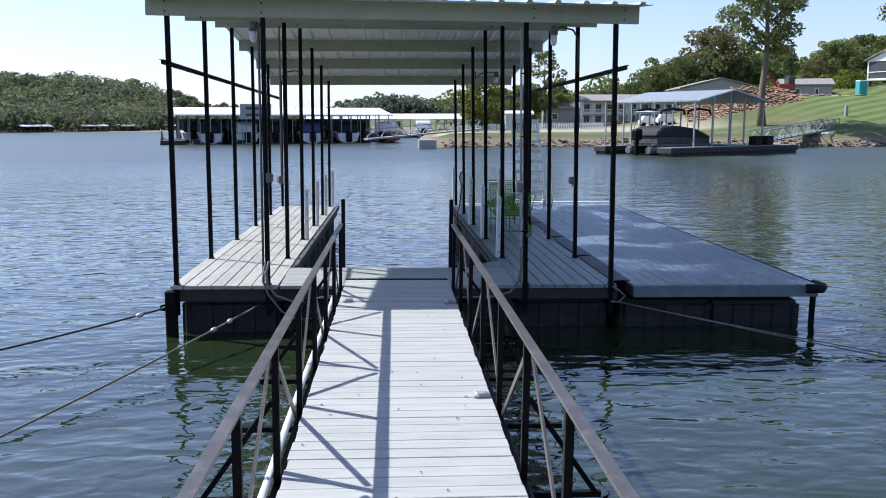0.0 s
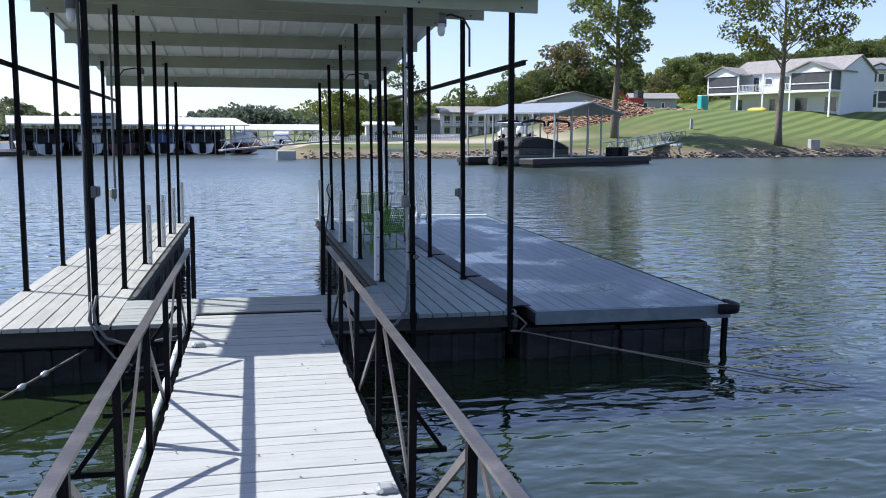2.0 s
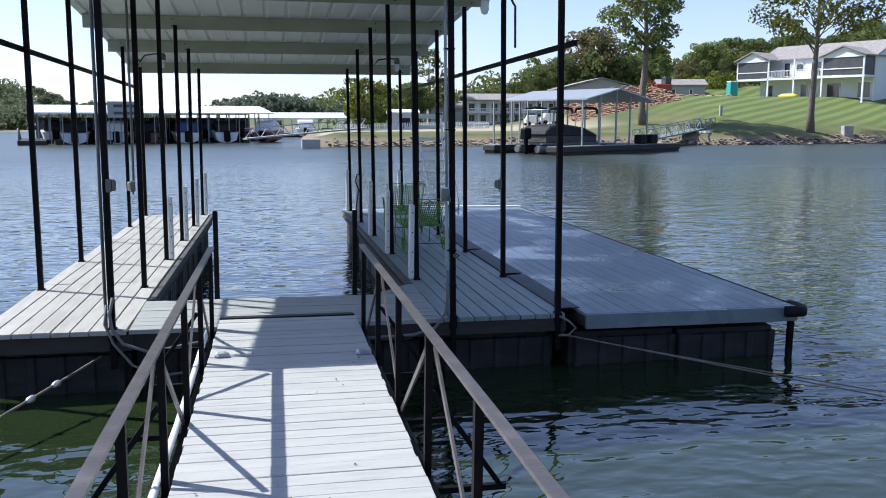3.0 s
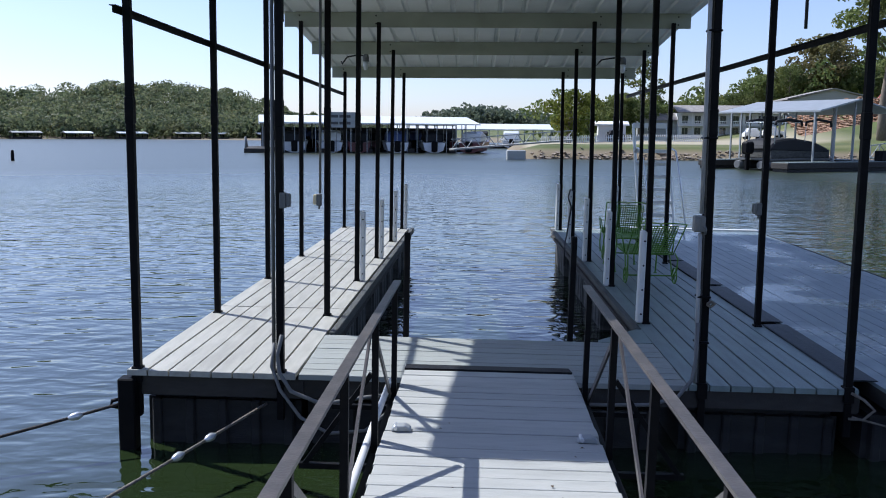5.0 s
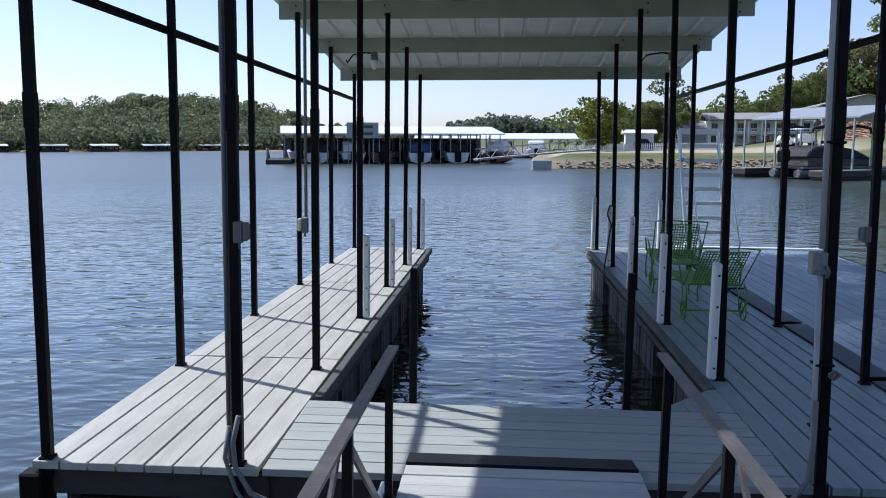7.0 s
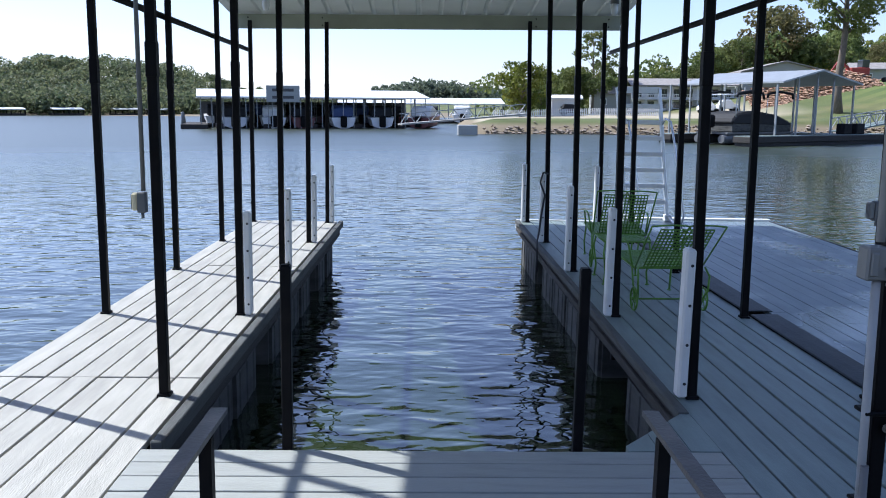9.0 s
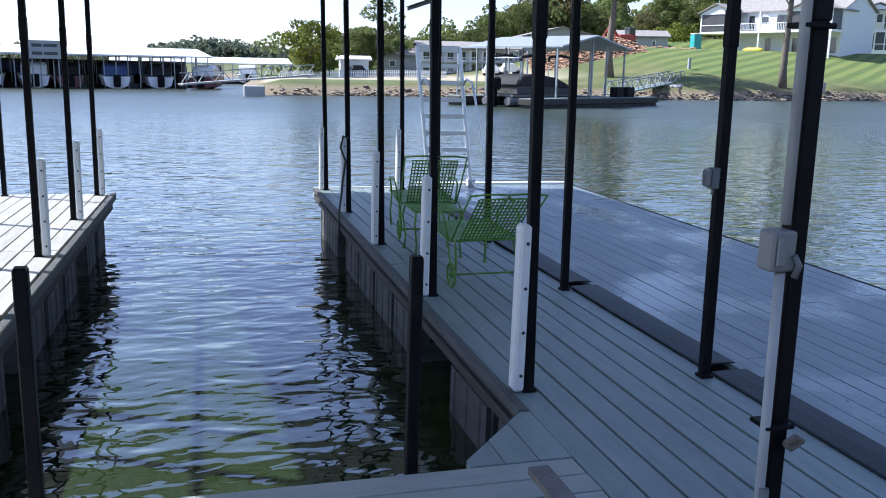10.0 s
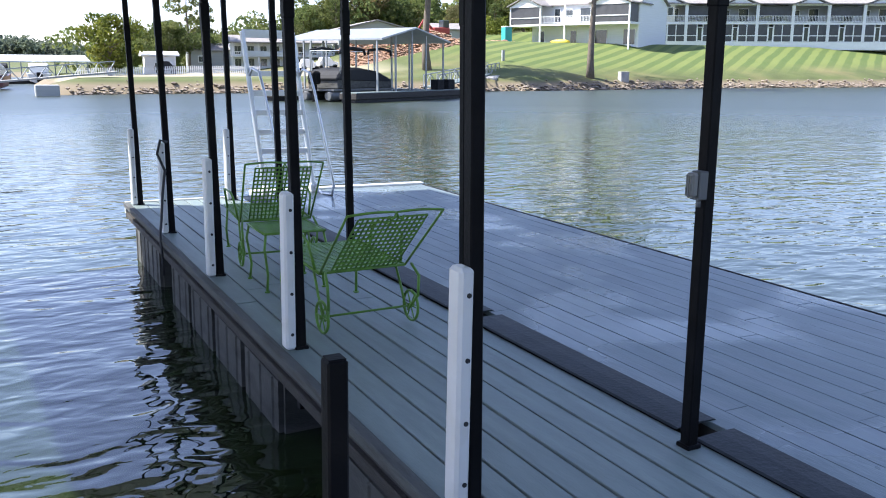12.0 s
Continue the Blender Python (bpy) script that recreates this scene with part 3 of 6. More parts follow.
def leaf_material(name, dark, light, yellow, amount):
    m = bpy.data.materials.new(name)
    m.use_nodes = True
    nt = m.node_tree
    b = nt.nodes["Principled BSDF"]
    b.inputs["Roughness"].default_value = 0.6
    b.inputs["Specular IOR Level"].default_value = 0.25
    geo = nt.nodes.new("ShaderNodeNewGeometry")
    n = nt.nodes.new("ShaderNodeTexNoise")
    n.inputs["Scale"].default_value, n.inputs["Detail"].default_value = 0.22, 4
    nt.links.new(geo.outputs["Position"], n.inputs["Vector"])
    r = nt.nodes.new("ShaderNodeMapRange")
    r.inputs[1].default_value, r.inputs[2].default_value = 0.45, 0.68
    nt.links.new(n.outputs[0], r.inputs[0])
    k = nt.nodes.new("ShaderNodeMath")
    k.operation = "MULTIPLY"
    k.inputs[1].default_value = amount
    nt.links.new(r.outputs[0], k.inputs[0])
    a, c = nt.nodes.new("ShaderNodeMix"), nt.nodes.new("ShaderNodeMix")
    a.data_type = c.data_type = "RGBA"
    a.inputs[6].default_value, a.inputs[7].default_value = (*dark, 1), (*light, 1)
    n2 = nt.nodes.new("ShaderNodeTexNoise")
    n2.inputs["Scale"].default_value, n2.inputs["Detail"].default_value = 0.55, 3
    nt.links.new(geo.outputs["Position"], n2.inputs["Vector"])
    r2 = nt.nodes.new("ShaderNodeMapRange")
    r2.inputs[1].default_value, r2.inputs[2].default_value, r2.inputs[3].default_value, r2.inputs[4].default_value = 0.38, 0.64, -0.45, 0.55
    nt.links.new(n2.outputs[0], r2.inputs[0])
    ad = nt.nodes.new("ShaderNodeMath")
    ad.operation, ad.use_clamp = "ADD", True
    nt.links.new(geo.outputs["Random Per Island"], ad.inputs[0])
    nt.links.new(r2.outputs[0], ad.inputs[1])
    nt.links.new(ad.outputs[0], a.inputs[0])
    nt.links.new(k.outputs[0], c.inputs[0])
    nt.links.new(a.outputs[2], c.inputs[6])
    c.inputs[7].default_value = (*yellow, 1)
    h = nt.nodes.new("ShaderNodeHueSaturation")
    q = nt.nodes.new("ShaderNodeMapRange")
    q.inputs[3].default_value, q.inputs[4].default_value = 0.72, 1.3
    nt.links.new(nt.nodes.new("ShaderNodeObjectInfo").outputs["Random"], q.inputs[0])
    nt.links.new(q.outputs[0], h.inputs["Value"])
    nt.links.new(c.outputs[2], h.inputs["Color"])
    nt.links.new(h.outputs[0], b.inputs["Base Color"])
    b.inputs["Subsurface Weight"].default_value = 0.0
    tr = nt.nodes.new("ShaderNodeBsdfTranslucent")
    nt.links.new(h.outputs[0], tr.inputs["Color"])
    ms = nt.nodes.new("ShaderNodeMixShader")
    ms.inputs[0].default_value = 0.48
    nt.links.new(b.outputs[0], ms.inputs[1])
    nt.links.new(tr.outputs[0], ms.inputs[2])
    nt.links.new(ms.outputs[0], nt.nodes["Material Output"].inputs["Surface"])
    return m


M["leaf"] = leaf_material("oak_leaves", (0.07, 0.105, 0.03), (0.19, 0.23, 0.075), (0.28, 0.25, 0.08), 0.4)
M["leaf_autumn"] = leaf_material("turning_leaves", (0.09, 0.095, 0.04), (0.20, 0.19, 0.08), (0.25, 0.16, 0.07), 0.5)
M["leaf_yellow"] = leaf_material("yellow_green_leaves", (0.07, 0.10, 0.015), (0.20, 0.22, 0.04), (0.30, 0.27, 0.05), 0.4)
# both far leaf tones are paler, with the air's haze mixed into the colour
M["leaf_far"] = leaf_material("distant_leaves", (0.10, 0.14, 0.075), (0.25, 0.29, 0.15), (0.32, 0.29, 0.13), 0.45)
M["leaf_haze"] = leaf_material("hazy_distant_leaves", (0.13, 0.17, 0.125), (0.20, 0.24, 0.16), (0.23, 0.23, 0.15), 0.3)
M["siding"] = material("white_lap_siding", (0.74, 0.75, 0.76), 0.6, 0, 0.05, 1.2, stretch=(0.3, 0.3, 12), bump=0.3)
M["siding_cream"] = material("cream_siding", (0.68, 0.63, 0.53), 0.6, 0, 0.05, 1.2, stretch=(0.3, 0.3, 12), bump=0.3)
M["siding_grey"] = material("grey_siding", (0.36, 0.37, 0.36), 0.7, 0, 0.08, 1.2, stretch=(0.3, 0.3, 12), bump=0.3)
M["trim_white"] = material("white_trim_paint", (0.8, 0.8, 0.79), 0.5, 0, 0.04, 3, bump=0.05)
M["dull_roof"] = material("weathered_zinc_roof", (0.34, 0.36, 0.37), 0.45, 0.3, 0.1, 1.5, bump=0.05)
M["shingle"] = material("grey_shingles", (0.27, 0.25, 0.235), 0.9, 0, 0.25, 2.5, bump=0.5)
M["screen"] = material("dark_porch_screen", (0.07, 0.07, 0.075), 0.5, 0, 0.2, 1.5, bump=0)
M["glass"] = material("window_glass", (0.05, 0.06, 0.07), 0.06, 0, 0.1, 1, bump=0, spec=0.8)
M["rock"] = material("pale_limestone", (0.25, 0.205, 0.16), 0.9, 0, 0.25, 0.8, bump=0.6, per_island=0.35)
M["red_rock"] = material("red_clay_rubble", (0.37, 0.23, 0.15), 0.95, 0, 0.3, 0.9, bump=0.6, per_island=0.35)
M["concrete"] = material("grey_concrete", (0.36, 0.35, 0.33), 0.9, 0, 0.15, 1.5, bump=0.3)
M["alu"] = material("brushed_aluminium", (0.62, 0.64, 0.66), 0.35, 0.7, 0.06, 6, bump=0.03)
M["grey_post"] = material("light_grey_steel", (0.30, 0.315, 0.32), 0.5, 0.2, 0.1, 5, bump=0)
M["black_cover"] = material("black_boat_cover", (0.009, 0.010, 0.013), 0.75, 0, 0.3, 1.5, bump=0.5)
M["hull_white"] = material("white_gelcoat", (0.72, 0.73, 0.74), 0.25, 0, 0.04, 2, bump=0)
M["hull_blue"] = material("blue_boat_canvas", (0.05, 0.08, 0.19), 0.7, 0, 0.15, 2, bump=0.3)
M["hull_dark"] = material("dark_red_hull", (0.12, 0.03, 0.035), 0.3, 0, 0.1, 2, bump=0)
M["teal"] = material("teal_plastic", (0.05, 0.36, 0.36), 0.5, 0, 0.06, 2, bump=0)
M["yellow"] = material("yellow_vinyl", (0.75, 0.55, 0.05), 0.5, 0, 0.06, 2, bump=0)
M["red_paint"] = material("faded_red_machine_paint", (0.36, 0.05, 0.04), 0.5, 0, 0.15, 2, bump=0)


# ---- trees ----
def leaf_mesh(name, centres, outward, size, mat, seed, loose=0.55):
    """Many small bent leaf sprays round the given centres, turned mostly outward from their clump."""
    rs = np.random.RandomState(seed)
    n = len(centres)
    face = outward + rs.normal(size=(n, 3)) * loose
    d = np.cross(face, rs.normal(size=(n, 3)))
    d /= np.linalg.norm(d, axis=1)[:, None]
    e = np.cross(face, d)
    e /= np.linalg.norm(e, axis=1)[:, None]
    s = size * rs.uniform(0.6, 1.35, n)[:, None]
    c = np.asarray(centres)
    nrm = np.cross(d, e) * s * 0.3
    v = np.stack([c - d * s, c + e * s * 0.75 + nrm, c + d * s, c - e * s * 0.75 + nrm], axis=1).reshape(-1, 3)
    f = []
    for i in range(n):
        f += [(4 * i, 4 * i + 1, 4 * i + 2), (4 * i, 4 * i + 2, 4 * i + 3)]
    m = bpy.data.meshes.new(name)
    m.from_pydata(v.tolist(), [], f)
    m.materials.append(mat)
    return m


def clump_points(rs, clumps, per, spread):
    pts, out = [], []
    for c, r in clumps:
        k = max(3, int(per * r * r))
        q = rs.normal(size=(k, 3))
        q /= np.linalg.norm(q, axis=1)[:, None]
        out.append(q.copy())
        q *= (r * rs.uniform(0.45, 1.0, k) ** 0.6)[:, None] * np.array([1, 1, 0.72])
        pts.append(q * spread + np.array(c))
    return np.concatenate(pts), np.concatenate(out)


def build_tree(label, height, spread, trunk_r, first, leaf, mat, seed, density=26.0, lean=0.0, clumps=26, sparse=1.0):
    """A tapered trunk, limbs, and a crown of leaf sprays at the limbs' ends."""
    rs = np.random.RandomState(seed)
    t = thing("tree", label, "tree", "shore trees")
    bm = B()
    pts = [Vector((lean * (z / height) ** 2 + 0.12 * math.sin(z * 0.7 + seed), 0.1 * math.sin(z * 0.5), z)) for z in np.linspace(-0.4, height * 0.93, 9)]
    tube(bm, pts, [trunk_r * (1.25 if i == 0 else 1) * (1 - 0.86 * i / 8) for i in range(9)], 8)
    part("trunk", bm, M["bark"], t)
    tips = []
    for k in range(clumps):
        f = first + (1 - first) * (k + 0.5) / clumps
        z0 = f * height * 0.92
        base = Vector((lean * (z0 / height) ** 2, 0, z0))
        ang = k * 2.4 + rs.uniform(-0.4, 0.4)
        shape = math.sin(math.pi * min(1, max(0.08, (f - first * 0.75) / (1.04 - first * 0.75)))) ** 0.7
        reach = spread * shape * rs.uniform(0.55, 1.1)
        tip = base + Vector((math.cos(ang) * reach, math.sin(ang) * reach, reach * rs.uniform(0.15, 0.55)))
        tips.append((tuple(tip), spread * rs.uniform(0.2, 0.36) * sparse))
        if reach > spread * 0.35:
            tips.append((tuple(base.lerp(tip, 0.6)), spread * rs.uniform(0.16, 0.26) * sparse))
        bm = B()
        tube(bm, [base - Vector((0, 0, reach * 0.2)), base.lerp(tip, 0.5) + Vector((0, 0, reach * 0.05)), tip], [trunk_r * 0.32 * (1.1 - f), trunk_r * 0.2 * (1.1 - f) + 0.01, 0.012], 5)
        part("limb", bm, M["bark"], t)
    top = (tuple(pts[-1]), spread * 0.3 * sparse)
    crown = new("crown", leaf_mesh("crown", *clump_points(rs, tips + [top], density, 1.0), leaf, mat, seed, 0.7))
    crown.parent = t
    return t


def stand(t, x, y, turn=0.0, scale=1.0):
    t.matrix_world = pose(x, y, ground_height(x, y) - 0.05, 0, 0, turn) @ Matrix.Diagonal((scale, scale, scale, 1))


big_left = build_tree("tall cottonwood with an open leafy crown on the bank", 19, 4.6, 0.42, 0.42, 0.17, M["leaf"], 3, 130, 0.3, 30, 0.95)
stand(big_left, 40.0, 88, 20)
big_right = build_tree("tall bank tree with yellowing open crown beside the water", 19, 7.5, 0.40, 0.5, 0.16, M["leaf_yellow"], 8, 70, -0.5, 34, 0.75)
stand(big_right, 56.3, 82.6, 70)
round_yellow = build_tree("round yellow-green tree near the boat ramp", 5.5, 2.7, 0.25, 0.16, 0.16, M["leaf_yellow"], 11, 105, 0, 26, 1.1)
stand(round_yellow, 11.6, 99)
oak = build_tree("broad green oak at the edge of the woods", 9.5, 4.2, 0.3, 0.2, 0.22, M["leaf"], 21, 60, 0.2, 28, 1.2)
stand(oak, 19.5, 112, 0, 0.58)
autumn = build_tree("rusty autumn-tinted oak at the edge of the woods", 10, 4.4, 0.3, 0.18, 0.22, M["leaf_autumn"], 25, 60, 0.2, 28, 1.2)
stand(autumn, 52.5, 133)
pine = build_tree("slim dark tree with sparse limbs behind the boat ramp", 10.5, 2.6, 0.2, 0.25, 0.17, M["leaf"], 31, 100, 0.1, 24, 0.9)
stand(pine, 22.5, 116)


def plant(kind, spots):
    for x, y, s in spots:
        stand(copy_thing(kind, Matrix()), x, y, random.uniform(0, 360), s * 0.86)


plant(oak, [(16, 116, 0.5), (25, 118, 0.55), (28.5, 121, 0.58), (33, 124, 0.55), (37, 122, 0.58), (41, 128, 0.74), (60, 138, 0.82), (66, 142, 0.86), (46, 130, 0.70), (76, 140, 0.94), (84, 138, 0.94),
            (92, 141, 0.98), (100, 140, 0.90), (108, 146, 1.01), (117, 145, 1.14), (126, 148, 1.23), (135, 146, 1.14), (146, 149, 1.23), (71, 150, 0.94), (88, 152, 1.05), (104, 155, 1.09), (120, 157, 1.33), (156, 152, 1.23)])
plant(autumn, [(49, 136, 0.66), (57, 141, 0.74), (80, 147, 0.86), (96, 148, 0.94), (112, 151, 0.94), (30, 126, 0.47), (131, 154, 1.14), (62, 133, 0.47), (70, 136, 0.55)])
plant(pine, [(20.5, 118, 0.7), (18, 121, 0.5), (45, 126, 0.62), (74, 131, 0.55)])


def build_woods(name, label, spots, leaf, per, mat, seed, scatter=0.45, size=0.62, loose=0.55):
    """A far wood: clumped crowns joined into one mesh."""
    rs = np.random.RandomState(seed)
    pts, out = [], []
    for x, y, z, r in spots:
        for _ in range(4):
            c = np.array((x, y, z)) + rs.normal(size=3) * r * np.array((scatter, scatter, scatter * 0.7))
            q = rs.normal(size=(per, 3))
            q /= np.linalg.norm(q, axis=1)[:, None]
            q[:, 2] = np.abs(q[:, 2]) * 1.1 - 0.35
            pts.append(c + q * r * size * rs.uniform(0.8, 1.05, (per, 1)))
            out.append(q)
    ob = new(name, leaf_mesh(name, np.concatenate(pts), np.concatenate(out), leaf, mat, seed, loose))
    tagged(ob, label, "trees", kind="stuff")


# the far hill's skyline: height over distance against bearing
HILL_Q = (-1.2, -0.55, -0.50, -0.45, -0.40, -0.33, -0.28, -0.24, -0.20, -0.16, -0.1)
HILL_E = (0.045, 0.044, 0.046, 0.052, 0.056, 0.056, 0.048, 0.038, 0.024, 0.020, 0.012)


def left_hill():
    rs = np.random.RandomState(5)
    spots = []
    for _ in range(1500):
        x = rs.uniform(-270, -25)
        d = abs(rs.normal()) * 46 + 1.4
        y = 196 + ((x + 95) * 0.69 + d) / 0.72
        if y < 99:
            continue
        dist = math.hypot(x, y - 5)
        q = x / (y - 5)
        top = 1.8 + dist * float(np.interp(q, HILL_Q, HILL_E))
        r = rs.uniform(2.6, 5.2) * (0.55 if q > -0.24 else 1)
        z = 0.3 + (top - r * 0.8 - 0.3) * min(1, (0.12 + 0.88 * smooth(0, 84, d))) * rs.uniform(0.85, 1.0)
        spots.append((x, y, z, r))
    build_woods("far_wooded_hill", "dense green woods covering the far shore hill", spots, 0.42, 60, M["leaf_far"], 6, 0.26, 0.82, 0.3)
    spots = []
    for _ in range(800):
        x, y = rs.uniform(-90, 110), rs.uniform(390, 440)
        z = 2.5 + 8.0 * math.exp(-((x + 2) / 26) ** 2) + 6.0 * math.exp(-((x - 30) / 32) ** 2)
        spots.append((x, y, z * rs.uniform(0.25, 1.0) - 1.5, rs.uniform(3.0, 5.0)))
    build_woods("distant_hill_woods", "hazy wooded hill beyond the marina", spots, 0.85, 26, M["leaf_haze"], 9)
    spots = []
    for _ in range(380):
        x, y = rs.uniform(58, 190), rs.uniform(150, 195)
        spots.append((x, y, ground_height(x, y) - 1.0 + 0.06 * max(0, x - 80) + rs.uniform(0.0, 4.5), rs.uniform(2.0, 3.4)))
    build_woods("hillside_woods", "thick mixed woods on the slope behind the houses", spots, 0.42, 44, M["leaf"], 12)
    spots = []
    for _ in range(150):
        x, y = rs.uniform(50, 112), rs.uniform(124, 140)
        spots.append((x, y, ground_height(x, y) + rs.uniform(0.2, 1.4), rs.uniform(0.9, 1.8)))
    build_woods("hillside_brush", "yellow-green brush on the slope below the woods", spots, 0.2, 40, M["leaf_yellow"], 14)
    spots = []
    for _ in range(70):
        x, y = rs.uniform(12, 60), rs.uniform(124, 150)
        spots.append((x, y, ground_height(x, y) + rs.uniform(1.0, 4.2), rs.uniform(2.0, 3.2)))
    build_woods("back_woods", "dark green woods behind the boat ramp", spots, 0.32, 46, M["leaf"], 15)


left_hill()


# ---- shore rocks ----
def rock_verts(rs, c, r, flat=0.6):
    base = [(1, 0, 0), (-1, 0, 0), (0, 1, 0), (0, -1, 0), (0, 0, 1), (0, 0, -1), (0.7, 0.7, 0.5), (-0.7, 0.6, 0.5), (0.6, -0.7, 0.5), (-0.7, -0.7, 0.4)]
    return [(c[0] + x * r * rs.uniform(0.7, 1.3), c[1] + y * r * rs.uniform(0.7, 1.2), c[2] + z * r * flat * rs.uniform(0.7, 1.2)) for x, y, z in base]


ROCK_FACES = [(0, 6, 4), (6, 2, 4), (2, 7, 4), (7, 1, 4), (1, 9, 4), (9, 3, 4), (3, 8, 4), (8, 0, 4), (0, 2, 6), (2, 1, 7), (1, 3, 9), (3, 0, 8), (2, 0, 5), (1, 2, 5), (3, 1, 5), (0, 3, 5)]


def build_rocks(name, label, spots, mat, seed):
    rs = np.random.RandomState(seed)
    v, f = [], []
    for x, y, z, r in spots:
        k = len(v)
        v += rock_verts(rs, (x, y, z), r)
        f += [tuple(i + k for i in q) for q in ROCK_FACES]
    m = bpy.data.meshes.new(name)
    m.from_pydata(v, [], f)
    m.materials.append(mat)
    tagged(new(name, m), label, "rocks", kind="stuff")


rs = np.random.RandomState(40)
spots = []
for _ in range(2600):
    x = rs.uniform(6, 165)
    d = abs(rs.normal()) * 0.8
    y = right_shore(x) + d - 0.4
    spots.append((x, y, max(-0.6, -0.55 + 0.42 * d) + rs.uniform(-0.1, 0.1), rs.uniform(0.07, 0.25)))
build_rocks("shore_riprap", "pale limestone rocks lining the waterline", spots, M["rock"], 41)
spots = []
for _ in range(2800):
    u, w = rs.uniform(0, 1), rs.uniform(0, 1)
    x, y = 36 + 17 * u, 97 + 5 * w
    top = 3.3 * math.sin(math.pi * min(1, 0.12 + u * 0.9)) ** 0.5
    spots.append((x, y, ground_height(x, y) * 0.6 + 0.5 + top * w * rs.uniform(0.75, 1.0), rs.uniform(0.10, 0.30)))
build_rocks("rubble_bank", "bank of red clay and broken stone rubble", spots, M["red_rock"], 42)
spots = [(rs.uniform(52, 66), rs.uniform(111, 113.5), 4.1 + rs.uniform(0.2, 1.1), rs.uniform(0.2, 0.5)) for _ in range(260)]
build_rocks("stone_heap", "heap of reddish boulders beside the house", spots, M["red_rock"], 43)


# ---- houses ----
def house_frame(origin, d, z):
    """Local frame: x along the front, y to the back."""
    d = Vector((d[0], d[1], 0)).normalized()
    return Matrix.Translation((*origin, z)) @ Matrix(((d.x, -d.y, 0, 0), (d.y, d.x, 0, 0), (0, 0, 1, 0), (0, 0, 0, 1)))


def gable(bm, x0, x1, y0, y1, z0, rise, t=0.15, over=0.35, axis="x"):
    """A gable roof slab with its ridge along an axis."""
    if axis == "x":
        a, c, m = y0 - over, y1 + over, (y0 + y1) / 2
        prism(bm, [(a, z0), (m, z0 + rise), (c, z0), (c, z0 + t), (m, z0 + rise + t), (a, z0 + t)], "x", x0 - over, x1 + over)
    else:
        a, c, m = x0 - over, x1 + over, (x0 + x1) / 2
        prism(bm, [(a, z0), (m, z0 + rise), (c, z0), (c, z0 + t), (m, z0 + rise + t), (a, z0 + t)], "y", y0 - over, y1 + over)


def window(parent, x, z, w, h, y=0.0, panes=2, glass="glass"):
    bm = B()
    for a, c, e, f in ((x, x + 0.08, z, z + h), (x + w - 0.08, x + w, z, z + h), (x, x + w, z, z + 0.08), (x, x + w, z + h - 0.08, z + h)):
        box(bm, a, c, y - 0.07, y + 0.02, e, f)
    fr = part("window", bm, M["trim_white"], parent)
    for k in range(panes):
        bm = B()
        box(bm, x + 0.06 + (w - 0.12) * k / panes, x - 0.02 + (w + 0.0) * (k + 1) / panes, y - 0.03, y + 0.01, z + 0.06, z + h - 0.06)
        part("pane", bm, M[glass], fr)


def railing(parent, x0, x1, y, z, h=1.0, step=0.22):
    bm = B()
    box(bm, x0, x1, y - 0.04, y + 0.04, z + h - 0.08, z + h)
    box(bm, x0, x1, y - 0.03, y + 0.03, z + 0.1, z + 0.16)
    n = max(1, int((x1 - x0) / step))
    for k in range(n + 1):
        xx = x0 + (x1 - x0) * k / n
        box(bm, xx - 0.02, xx + 0.02, y - 0.02, y + 0.02, z + 0.12, z + h - 0.05)
    part("railing", bm, M["trim_white"], parent)


def posts(parent, xs, y, z0, z1, w=0.2):
    for x in xs:
        bm = B()
        box(bm, x - w / 2, x + w / 2, y - w / 2, y + w / 2, z0, z1)
        part("porch_post", bm, M["trim_white"], parent)


